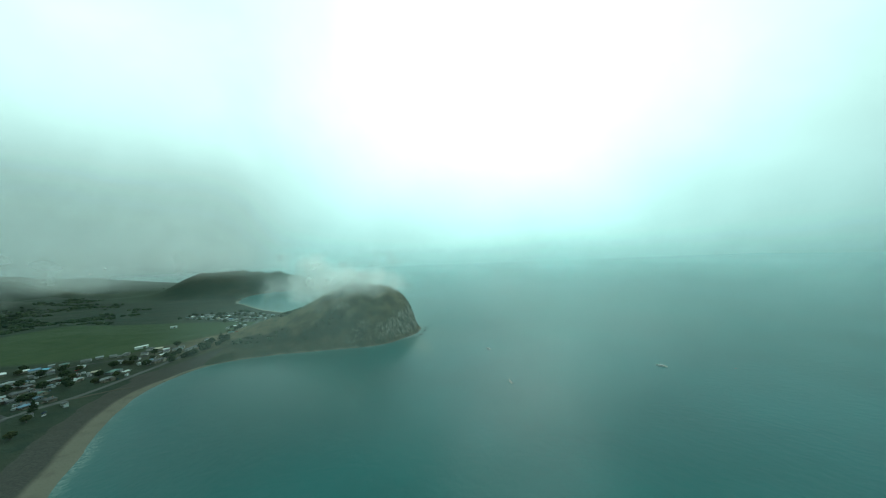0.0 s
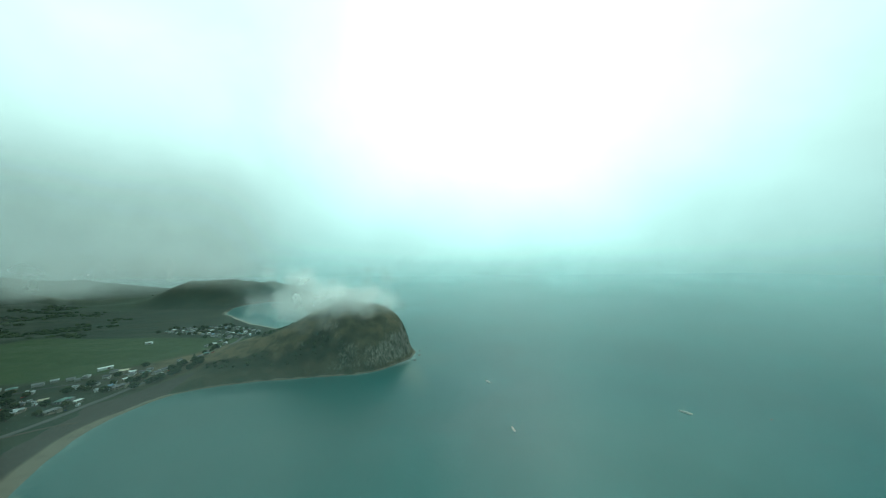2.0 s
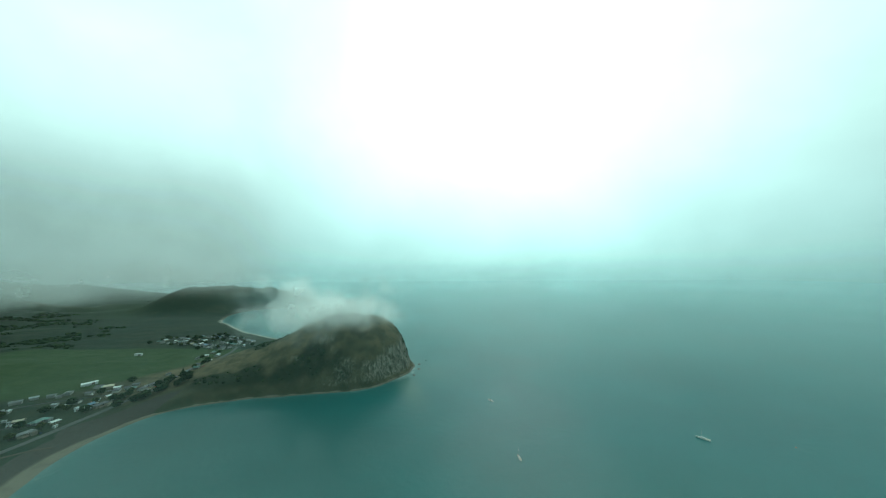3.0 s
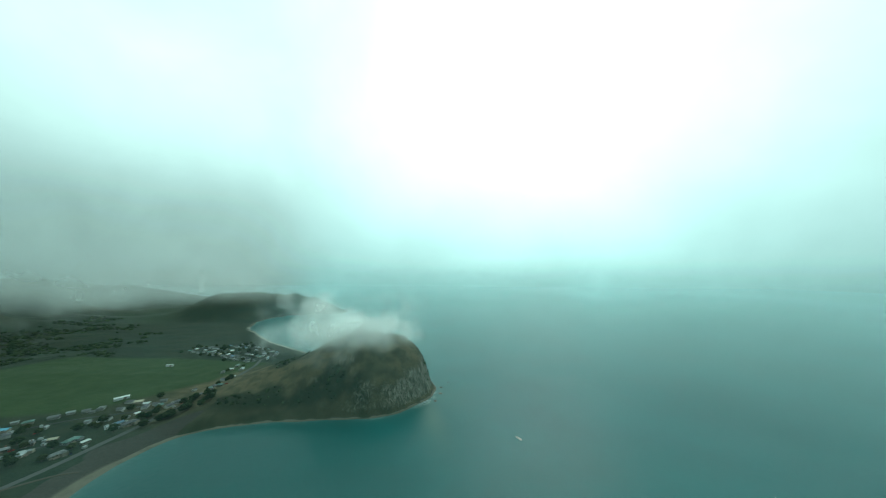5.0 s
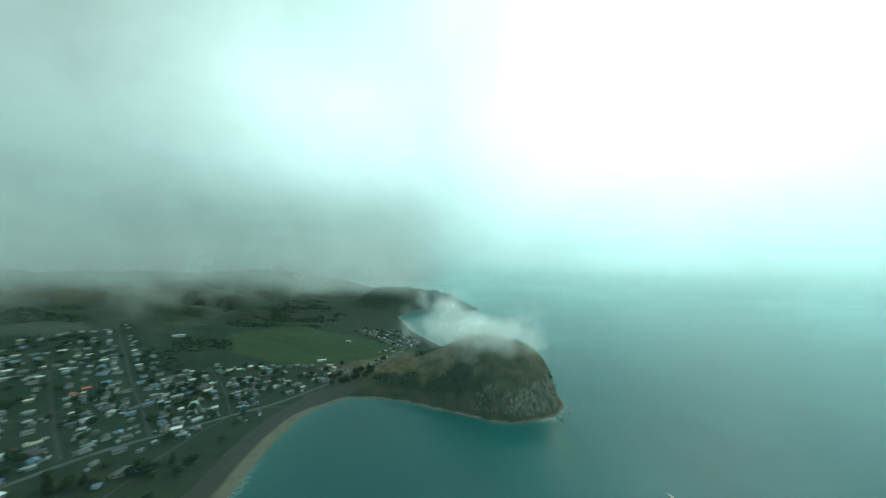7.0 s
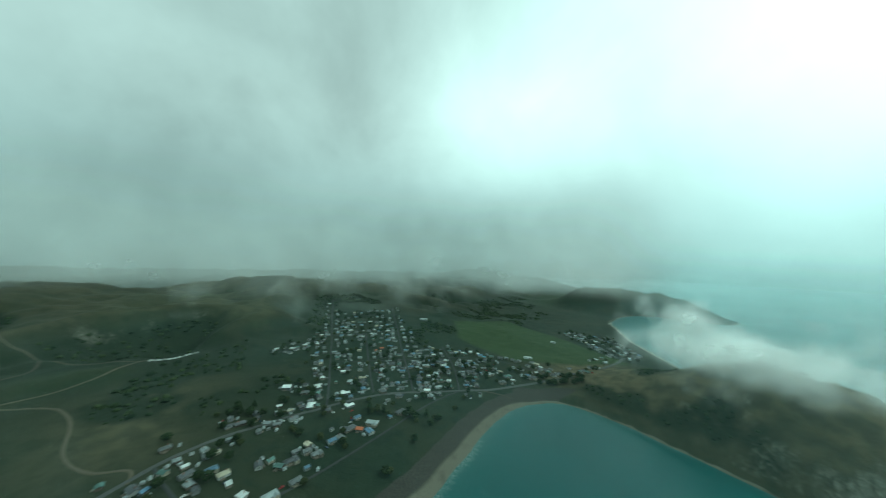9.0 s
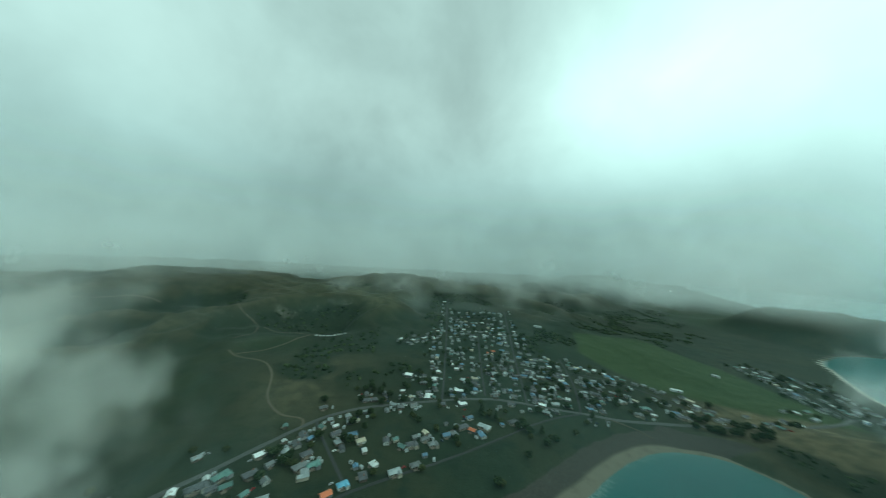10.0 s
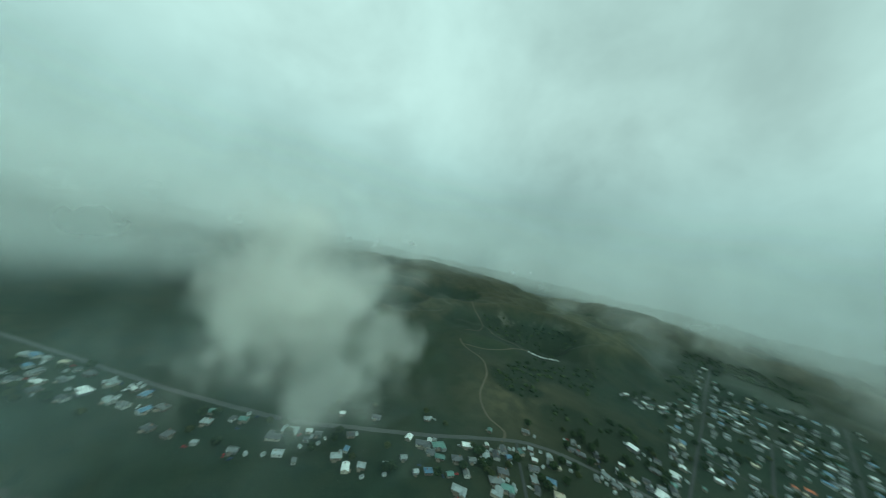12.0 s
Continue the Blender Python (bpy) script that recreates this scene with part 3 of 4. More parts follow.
KNOWN += [(-224, -8, 120, "cream", 3), (-237, -44, 60, "green", 0), (-197, -32, 130, "green", 1), (-233, 40, 120, "grey", 0), (-256, 90, 60, "pale", 1), (-280, 6, 75, "pale", 0),
          (-280, 364, 30, "white", 0), (-272, 376, 60, "white", 2), (-265, 352, 20, "green", 2), (-222, 24, 60, "green", 2), (-438, 59, 90, "pale", 0), (-353, 232, 30, "pale", 3)]
for k_x, k_y, k_turn, k_col, k_shape in KNOWN:
    house_at(k_x * S, k_y * S, k_turn, k_col, k_shape)

rng = random.Random(7)
TONES = ["white"] * 5 + ["pale"] * 7 + ["grey"] * 9 + ["dark"] * 13 + ["blue"] * 5 + ["green"] * 4 + ["cream"] * 2


def line_with_houses(line, gap, rows, keep, lo=0.0, hi=1.0):
    pts = fine(line, 1.0)
    i, last = int(lo * len(pts)), int(hi * len(pts))
    while i < last - 1:
        (x, y), (dx, dy) = pts[i], pts[min(i + 1, len(pts) - 1)] - pts[max(i - 1, 0)]
        a = math.atan2(dy, dx)
        for off in rows:
            if rng.random() > keep:
                continue
            o = off + rng.uniform(-3.5, 3.5) * (1 if abs(off) < 20 else 2)
            slip = rng.uniform(-5, 5)
            hx, hy = x - math.sin(a) * o + math.cos(a) * slip, y + math.cos(a) * o + math.sin(a) * slip
            if is_free(hx, hy, 5.2):
                house_at(hx, hy, math.degrees(a) + rng.choice((0, 0, 90, 180)) + rng.uniform(-14, 14), rng.choice(TONES), rng.choice((0, 0, 1, 2, 2, 3, 3, 4)))
        i += int(gap + rng.uniform(-2, 4))


line_with_houses(MAIN, 15, (-15, -31, -48), 0.52, 0.14, 0.52)
line_with_houses(MAIN, 19, (17, 34), 0.22, 0.36, 0.52)
line_with_houses(MAIN, 15, (-15, 15, 31), 0.62, 0.52, 0.76)
line_with_houses(MAIN, 21, (15, 31), 0.45, 0.78, 0.97)
line_with_houses(STREETS[0], 14, (-14, 14, 29, -29), 0.62, 0.0, 0.55)
line_with_houses(STREETS[0], 19, (-15, 15), 0.45, 0.55, 0.97)
line_with_houses(STREETS[1], 14, (-14, 14, 29, -29, 45), 0.66, 0.0, 0.6)
line_with_houses(STREETS[1], 19, (-15, 15), 0.45, 0.6, 0.97)
line_with_houses(STREETS[2], 14, (-15, 15, 31, -31, 46, -46), 0.75)
line_with_houses(STREETS[3], 14, (-15, 15, 31, -31), 0.7)
line_with_houses(STREETS[4], 14, (-15, 15, 31, -31), 0.8)
line_with_houses(STREETS[5], 14, (-15, 15, 31, -31), 0.8)
line_with_houses(STREETS[6], 16, (15, 32, 49), 0.6, 0.12, 0.85)
line_with_houses(STREETS[7], 14, (-14, 14), 0.8)
line_with_houses(STREETS[8], 14, (-14, 14, 29), 0.8)
line_with_houses(STREETS[9], 14, (-14, 14, 29), 0.8)
line_with_houses(STREETS[10], 14, (-14, 14), 0.8)
line_with_houses(STREETS[11], 12, (-14, 14, 28), 0.8)
line_with_houses(STREETS[12], 12, (-14, 14), 0.8)
line_with_houses(STREETS[13], 15, (-14, 14, 30, -30), 0.6)
line_with_houses(STREETS[14], 17, (-14, 14, 32, -32), 0.5)
HOUSES = len(PLACED)


def far_rows():
    """The farthest rows of houses, too small to tell apart, walls and roofs in one mesh a colour."""
    for colour, some in FAR_HOUSES.items():
        bm = bmesh.new()
        for x, y, turn, shape in some:
            w, d, h, style, _ = SHAPES[shape]
            a = len(bm.verts)
            block(bm, -w / 2, w / 2, -d / 2, d / 2, -1.6, h, 1)
            (hipped if style == "hip" else gable)(bm, w, d, h, d * 0.24)
            bm.verts.ensure_lookup_table()
            bmesh.ops.transform(bm, matrix=pose(x, y, ground_z(x, y) + 0.35, 0, 0, turn), verts=bm.verts[a:])
        ob = part("distant_houses", bm, [ROOFS[colour], WALLS[len(colour) % 4]])
        tagged(ob, f"distant rows of timber houses with {WORDS[colour]} roofs", "houses", kind="stuff")


far_rows()

# farm shed and a parked row by the track
SHED_IRON = plain("galvanised_shed_iron", (0.40, 0.43, 0.43), 0.4, 0.4, 0.2)


def make_shed(x, y, turn, w, d):
    thing = tagged(new("farm_shed"), "long pale iron farm shed standing in pasture", "shed")
    bm = bmesh.new()
    block(bm, -w / 2, w / 2, -d / 2, d / 2, -1.5, 3.2)
    part("wall", bm, SHED_IRON, thing)
    bm = bmesh.new()
    gable(bm, w, d, 3.2, 1.1, 0.4)
    part("roof", bm, ROOFS["white"], thing)
    bm = bmesh.new()
    block(bm, -1.6, 1.6, -0.08, 0.04, -0.3, 2.6)
    part("door", bm, TIMBER, thing, at=pose(w * 0.2, -d / 2, 0.3))
    x, y = x * S, y * S
    thing.matrix_basis = pose(x, y, ground_z(x, y) + 0.3, 0, 0, turn)
    PLACED.append((x, y, w * 0.5))


make_shed(-590, 240, 70, 22, 8)
make_shed(-352, 330, 60, 16, 5)
make_shed(-408, 428, 20, 11, 5)

RUBBER = plain("black_tyre_rubber", (0.02, 0.02, 0.02), 0.9)
VAN_WHITE = plain("white_van_paint", (0.68, 0.70, 0.68), 0.3, 0.5, 0.08)


def make_van():
    thing = tagged(new("camper_van"), "white camper van parked beside a dirt track", "van", "parked vans")
    bm = bmesh.new()
    prof = [(-2.9, 0.45), (2.9, 0.45), (2.95, 1.25), (2.2, 1.45), (1.5, 2.5), (-2.8, 2.65)]
    sides = [[bm.verts.new((x, y, z)) for x, z in prof] for y in (-1.0, 1.0)]
    bm.faces.new(sides[0]), bm.faces.new(sides[1][::-1])
    for i in range(6):
        j = (i + 1) % 6
        bm.faces.new((sides[0][j], sides[0][i], sides[1][i], sides[1][j]))
    part("body", bm, VAN_WHITE, thing)
    bm = bmesh.new()
    block(bm, -1.8, 1.2, -1.03, 1.03, 1.55, 2.2)
    part("side_window", bm, GLASS, thing)
    for x in (-1.8, 1.9):
        for y in (-0.95, 0.95):
            bm = bmesh.new()
            tube(bm, [(0, 0, -0.13, 0.36), (0, 0, 0.13, 0.36)], 12)
            part("wheel", bm, RUBBER, thing, at=pose(x, y, 0.36, 90))
    return thing


van = make_van()
for k in range(9):
    vx, vy = -436 * S - 5.4 * k + rng.uniform(-2, 2), -143 * S + 6.2 * k + rng.uniform(-2, 2)
    m = pose(vx, vy, ground_z(vx, vy) + 0.05, 0, 0, 120 + rng.uniform(-20, 20))
    if k == 0:
        van.matrix_basis = m
    else:
        copy_thing(van, m)

# ---- sheds and cars in the gardens ----
def make_garden_shed():
    thing = tagged(new("garden_shed"), "small pale iron garden shed beside a house", "shed", "garden sheds")
    bm = bmesh.new()
    block(bm, -1.7, 1.7, -1.3, 1.3, -0.6, 2.0)
    part("wall", bm, SHED_IRON, thing)
    bm = bmesh.new()
    gable(bm, 3.4, 2.6, 2.0, 0.5, 0.15, 0.06)
    part("roof", bm, ROOFS["pale"], thing)
    bm = bmesh.new()
    block(bm, -0.45, 0.45, -0.05, 0.03, -0.2, 1.7)
    part("door", bm, TIMBER, thing, at=pose(0.4, -1.3, 0.1))
    return thing


CAR_PAINT = {"white": VAN_WHITE, "silver": plain("silver_car_paint", (0.36, 0.38, 0.39), 0.25, 0.5, 0.08), "dark blue": plain("dark_blue_car_paint", (0.03, 0.05, 0.10), 0.25, 0.5, 0.1),
             "red": plain("red_car_paint", (0.32, 0.03, 0.03), 0.25, 0.5, 0.1)}


def make_car(colour):
    thing = tagged(new("car"), f"{colour} family car parked on a village plot", "car", "parked cars")
    for name, prof, half, mat in (("body", [(-2.1, 0.3), (2.1, 0.3), (2.15, 0.72), (1.1, 0.9), (-2.0, 0.95)], 0.85, CAR_PAINT[colour]),
                                  ("cabin", [(-1.7, 0.9), (1.0, 0.88), (0.35, 1.42), (-1.2, 1.45)], 0.74, GLASS)):
        bm = bmesh.new()
        sides = [[bm.verts.new((x, y, z)) for x, z in prof] for y in (-half, half)]
        bm.faces.new(sides[0]), bm.faces.new(sides[1][::-1])
        for i in range(len(prof)):
            j = (i + 1) % len(prof)
            bm.faces.new((sides[0][j], sides[0][i], sides[1][i], sides[1][j]))
        part(name, bm, mat, thing)
    bm = bmesh.new()
    block(bm, -1.2, 0.35, -0.72, 0.72, 1.43, 1.49)
    part("roof", bm, CAR_PAINT[colour], thing)
    bm = bmesh.new()
    tube(bm, [(0, 0, -0.1, 0.31), (0, 0, 0.1, 0.31)], 10)
    wheel = part("wheel", bm, RUBBER, thing, at=pose(-1.3, -0.8, 0.31, 90))
    for x, y in ((-1.3, 0.8), (1.35, -0.8), (1.35, 0.8)):
        again(wheel, thing, pose(x, y, 0.31, 90))
    return thing


def scatter(kit, count, lift, radius, reach):
    """Copies of the things of a kit beside the nearer houses."""
    done = set()
    for _ in range(count):
        hx, hy, r = PLACED[rng.randrange(HOUSES)]
        if math.hypot(hx + 90, hy - 90) > 560:
            continue
        a, far = rng.uniform(0, 2 * math.pi), r + rng.uniform(1.5, reach)
        x, y = hx + math.cos(a) * far, hy + math.sin(a) * far
        if not is_free(x, y, radius):
            continue
        k = rng.randrange(len(kit))
        m = pose(x, y, ground_z(x, y) + lift, 0, 0, rng.uniform(0, 360))
        if k in done:
            copy_thing(kit[k], m)
        else:
            kit[k].matrix_basis = m
            done.add(k)
        PLACED.append((x, y, radius))


scatter([make_garden_shed()], 480, 0.15, 2.0, 8.0)
scatter([make_car("white"), make_car("silver"), make_car("white"), make_car("dark blue"), make_car("red")], 380, 0.05, 2.2, 7.0)

# ---- boats at anchor ----
HULL = plain("white_boat_hull", (0.62, 0.64, 0.62), 0.25, 0.4, 0.08)
DECK = plain("pale_boat_deck", (0.38, 0.36, 0.30), 0.6)
ALLOY = plain("aluminium_mast", (0.5, 0.52, 0.53), 0.3, 1.0, 0.1, 1.0)


def make_boat(length, mast, x, y, turn, label):
    thing = tagged(new("boat"), label, "boat", "boats at anchor")
    bm = bmesh.new()
    loops = []
    for t in np.linspace(0, 1, 9):
        half = length * 0.16 * (1 - t**2.6) * (0.78 + 0.22 * min(1, t * 4)) + 0.02
        z = 0.95 + 0.5 * t * t
        xx = (t - 0.5) * length
        loops.append([bm.verts.new(p) for p in ((xx, -half, z), (xx, -half * 0.85, 0.2), (xx * 0.96, 0, -0.5), (xx, half * 0.85, 0.2), (xx, half, z))])
    for a, b in zip(loops, loops[1:]):
        for k in range(4):
            bm.faces.new((a[k], a[k + 1], b[k + 1], b[k]))
    bm.faces.new(loops[0][::-1])
    bmesh.ops.recalc_face_normals(bm, faces=bm.faces)
    part("hull", bm, HULL, thing)
    bm = bmesh.new()
    left, right = [], []
    for t in np.linspace(0.02, 0.97, 9):
        half = (length * 0.16 * (1 - t**2.6) * (0.78 + 0.22 * min(1, t * 4))) * 0.95
        z, xx = 0.90 + 0.5 * t * t, (t - 0.5) * length
        left.append(bm.verts.new((xx, half, z))), right.append(bm.verts.new((xx, -half, z)))
    for i in range(8):
        bm.faces.new((right[i], right[i + 1], left[i + 1], left[i]))
    part("deck", bm, DECK, thing)
    bm = bmesh.new()
    block(bm, -length * 0.16, length * 0.14, -length * 0.09, length * 0.09, 0.9, 1.75)
    bmesh.ops.bevel(bm, geom=[e for e in bm.edges if e.verts[0].co.z > 1.5 and e.verts[1].co.z > 1.5], offset=0.2, segments=2, affect="EDGES")
    cabin = part("cabin", bm, HULL, thing)
    bm = bmesh.new()
    block(bm, -length * 0.12, length * 0.10, -length * 0.092, length * 0.092, 1.2, 1.5)
    part("window", bm, GLASS, cabin)
    if mast:
        bm = bmesh.new()
        tube(bm, [(length * 0.08, 0, 0.9, 0.06), (length * 0.08, 0, 0.9 + mast, 0.035)], 8)
        part("mast", bm, ALLOY, thing)
        bm = bmesh.new()
        tube(bm, [(0, 0, 0, 0.14), (0, 0, length * 0.42, 0.12)], 8)
        part("boom", bm, ROOFS["pale"], thing, at=pose(length * 0.08, 0, 2.3, 0, -90, 0))
    thing.matrix_basis = pose(x * S, y * S, 0, 0, 0, turn)


make_boat(7.8, 8.5, 48.4, 227.3, 100, "white sailing yacht at anchor on calm teal water")
make_boat(12.0, 11, 183.3, 246.5, 135, "long white sailing yacht with a tall mast at anchor")
make_boat(8.0, 0, 43.9, 307.2, 130, "small white motor launch lying at anchor")
bm = bmesh.new()
tube(bm, [(0, 0, -0.4, 0.3), (0, 0, 0.0, 0.6), (0, 0, 0.5, 0.55), (0, 0, 0.8, 0.2)], 10)
tagged(part("mooring_buoy", bm, ROOFS["orange"], at=pose(236 * S, 236 * S, 0)), "small orange mooring buoy floating on the sea", "buoy")

# ---- rocks off the headland ----
REEF = plain("wet_grey_reef_rock", (0.10, 0.095, 0.075), 0.6, 0.3, 0.45)


def make_rock(x, y, size, seed):
    bm = bmesh.new()
    bmesh.ops.create_icosphere(bm, subdivisions=3, radius=size)
    for v in bm.verts:
        v.co *= 1 + 0.5 * noise.fractal(v.co / size * 1.3 + Vector((seed, 0, 0)), 0.8, 2.1, 4)
        v.co.z *= 0.45
    tagged(part("rock", bm, REEF, at=pose(x * S, y * S, 0.1, 0, 0, seed * 40)), "low wet grey rock awash off the headland", "rock", "reef rocks")


for r_k, (r_x, r_y, r_s) in enumerate(((-33, 372, 2.6), (-29, 392, 3.0), (-30, 410, 2.6), (-22, 426, 2.0), (-12, 431, 1.6), (-262, 246, 3.0), (-256, 243, 2.2))):
    make_rock(r_x, r_y, r_s, r_k + 1)

# ---- trees and scrub ----
BARK = plain("grey_brown_bark", (0.07, 0.055, 0.042), 0.95)


def leaf_material(name, a, b):
    m, g = material(name)
    geo = g.add("NewGeometry")
    v = g.math("ADD", g.math("MULTIPLY", geo.outputs["Random Per Island"], 0.6), g.math("MULTIPLY", g.noise(geo.outputs["Position"], 0.9, 5, 0.65), 0.5))
    finish(g, g.mix(g.smooth(v, 0.2, 0.9), a, b), 0.85, g.noise(geo.outputs["Position"], 3.0, 5, 0.7), 1.0, 0.4, Specular_IOR_Level=0.15)
    return m


LEAF = [leaf_material("dark_green_leaves", (0.010, 0.022, 0.009), (0.034, 0.052, 0.018)), leaf_material("olive_green_leaves", (0.020, 0.030, 0.010), (0.055, 0.065, 0.022))]
PHI = (1 + 5**0.5) / 2
BALL = np.array([(-1, PHI, 0), (1, PHI, 0), (-1, -PHI, 0), (1, -PHI, 0), (0, -1, PHI), (0, 1, PHI), (0, -1, -PHI), (0, 1, -PHI), (PHI, 0, -1), (PHI, 0, 1), (-PHI, 0, -1), (-PHI, 0, 1)]) / 1.9
BALL_FACES = np.array([(0, 11, 5), (0, 5, 1), (0, 1, 7), (0, 7, 10), (0, 10, 11), (1, 5, 9), (5, 11, 4), (11, 10, 2), (10, 7, 6), (7, 1, 8), (3, 9, 4), (3, 4, 2), (3, 2, 6), (3, 6, 8), (3, 8, 9),
                       (4, 9, 5), (2, 4, 11), (6, 2, 10), (8, 6, 7), (9, 8, 1)])


def clumps(name, centres, sizes, mat, seed):
    """Many uneven leafy clumps in one mesh."""
    rs = np.random.RandomState(seed)
    n = len(centres)
    v = BALL[None] * (1 + rs.uniform(-0.38, 0.38, (n, 12, 1))) * np.asarray(sizes)[:, None, None] * np.array([1, 1, 0.8]) + np.asarray(centres)[:, None]
    f = (BALL_FACES[None] + (np.arange(n) * 12)[:, None, None]).reshape(-1, 3)
    me = bpy.data.meshes.new(name)
    me.from_pydata(v.reshape(-1, 3).tolist(), [], f.tolist())
    me.materials.append(mat)
    return me


def make_tree(height_m, spread, kind, seed):
    rs = np.random.RandomState(seed)
    label = "tall dark conifer with an uneven tapering crown" if kind == "pine" else "broad dark green tree with a ragged rounded crown"
    thing = tagged(new("tree"), label, "tree", "village trees")
    bm = bmesh.new()
    tube(bm, [(0, 0, -0.8, 0.42), (0.05, 0, 1.2, 0.30), (0.12, 0.08, height_m * 0.45, 0.2), (0.1, 0.1, height_m * 0.8, 0.08)], 8)
    for k in range(5):
        a, z = k * 1.26 + 0.4, height_m * (0.28 + 0.09 * k)
        ex, ey = math.cos(a) * spread * 0.6, math.sin(a) * spread * 0.6
        tube(bm, [(0.1, 0.05, z, 0.12), (ex * 0.5, ey * 0.5, z + 0.6, 0.08), (ex, ey, z + 1.5, 0.03)], 5)
    part("trunk", bm, BARK, thing)
    n = 110
    t = rs.uniform(0, 1, n)
    a = rs.uniform(0, 2 * np.pi, n)
    if kind == "pine":
        z = height_m * (0.18 + 0.82 * t)
        r = spread * (1 - t) ** 0.8 * rs.uniform(0.35, 1.0, n) + 0.15
        s = 0.35 + 0.75 * (1 - t)
    else:
        z = height_m * (0.34 + 0.62 * t)
        r = spread * np.sqrt(np.clip(1 - (2 * t - 0.85) ** 2, 0.04, 1)) * rs.uniform(0.45, 1.08, n)
        s = rs.uniform(0.5, 1.15, n)
    c = np.stack([r * np.cos(a), r * np.sin(a), z], 1)
    crown = new("crown", clumps("crown", c, s * spread * 0.27, LEAF[0 if kind == "pine" else seed % 2], seed))
    crown.parent = thing
    return thing


TREES = [make_tree(13, 3.4, "pine", 31), make_tree(9, 4.0, "round", 32), make_tree(7, 3.2, "round", 33), make_tree(10, 4.6, "round", 34)]
tree_used = set()


def tree_at(x, y, k):
    m = pose(x, y, ground_z(x, y), 0, 0, rng.uniform(0, 360))
    if k in tree_used:
        copy_thing(TREES[k], m)
    else:
        TREES[k].matrix_basis = m
        tree_used.add(k)
    PLACED.append((x, y, 2.2))


# grove at the bay's corner, reserve trees behind the beach, then gardens
for cx, cy, n, rad in ((-272, 306, 26, 24), (-262, 326, 14, 18), (-262, 120, 4, 12), (-246, 140, 4, 10), (-268, 196, 5, 12), (-300, -12, 14, 20), (-276, 92, 8, 14), (-330, 40, 10, 16), (-206, -66, 4, 9), (-620, 150, 12, 30)):
    for _ in range(n):
        tx, ty = S * rng.gauss(cx, rad * 0.5), S * rng.gauss(cy, rad * 0.5)
        if is_free(tx, ty, 1.6):
            tree_at(tx, ty, rng.choice((0, 1, 1, 2, 3, 3)))
for _ in range(420):
    hx, hy, _r = PLACED[rng.randrange(HOUSES)]
    tx, ty = hx + rng.uniform(-20, 20), hy + rng.uniform(-20, 20)
    if is_free(tx, ty, 1.4):
        tree_at(tx, ty, rng.choice((1, 2, 2, 2, 3)))
for _ in range(40):
    tx, ty = S * rng.uniform(-290, -180), S * rng.uniform(20, 200)
    if is_free(tx, ty, 2.5):
        tree_at(tx, ty, rng.choice((1, 2, 2)))


def make_scrub():
    rs = np.random.RandomState(40)
    xs = np.concatenate([rs.uniform(-245, -40, 5000), rs.uniform(-950, -300, 30000), rs.uniform(-1000, -250, 5000)])
    ys = np.concatenate([rs.uniform(300, 480, 5000), rs.uniform(-350, 700, 30000), rs.uniform(700, 1100, 5000)])
    xs, ys = xs * S, ys * S
    d = coast_distance(xs, ys)
    z = height(xs, ys, d)
    keep = (land_cover(xs, ys, d, z)[2] > rs.uniform(0.7, 1.0, len(xs))) & (d > 9)
    keep &= (rs.uniform(0, 1, len(xs)) < 0.3) | (xs < -560 * S) | (ys > 0)
    for line in ALL_ROADS:
        keep &= line_distance(xs, ys, line) > 7
    for hx, hy, r in PLACED:
        keep &= (xs - hx) ** 2 + (ys - hy) ** 2 > (r + 5) ** 2
    xs, ys, z = xs[keep], ys[keep], z[keep]
    size = np.where(xs > -245 * S, rs.uniform(0.9, 2.6, len(xs)), rs.uniform(1.6, 5.0, len(xs)))
    me = clumps("scrub_bushes", np.stack([xs, ys, z + size * 0.25], 1), size, LEAF[0], 41)
    tagged(new("scrub_bushes", me), "dark green scrub and bush on hill slopes", "scrub", kind="stuff")


make_scrub()


# ---- low clouds ----
CLOUD_NEAR = cloud_material("cloud_billows", 55, 0.30, (0.82, 0.83, 0.77), 0.15, 0.60, 3)
CLOUD_CAP = cloud_material("cloud_cap", 60, 0.42, (0.84, 0.87, 0.84), 0.18, 0.56, 3)
CLOUD_MIST = cloud_material("thin_mist", 110, 0.30, (0.36, 0.49, 0.48), 0.25, 0.75, 3)
CLOUD_WISP = cloud_material("bright_mist", 90, 0.35, (0.62, 0.78, 0.72), 0.15, 0.75, 3)
CLOUD_THIN = cloud_material("level_haze", 260, 0.40, (0.44, 0.78, 0.77), 0.10, 0.70, 2)
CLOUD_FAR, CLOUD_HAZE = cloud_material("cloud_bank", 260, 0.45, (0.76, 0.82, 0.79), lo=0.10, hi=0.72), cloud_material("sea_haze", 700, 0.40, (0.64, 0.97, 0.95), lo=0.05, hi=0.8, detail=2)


def puffs(p, size, seed, octaves=4):
    """Rounded lumps in space, from about -1 to 1, each octave half as large as the last."""
    table = np.random.RandomState(seed).uniform(-1, 1, (64, 64, 64))
    total, amp, full = 0, 1.0, 0
    for k in range(octaves):
        q = p / size * 2**k + 17.3 * k
        i = np.floor(q).astype(int)
        f = step(q - i, 0, 1)
        v = 0
        for c in range(8):
            o = np.array([c & 1, c >> 1 & 1, c >> 2])
            w = np.where(o, f, 1 - f).prod(1)
            n = (i + o) % 64
            v = v + w * table[n[:, 0], n[:, 1], n[:, 2]]
        total, full, amp = total + amp * (v if k == 0 else 1.9 * np.abs(v) - 0.6), full + amp, amp * 0.50
    return total / full * 1.5


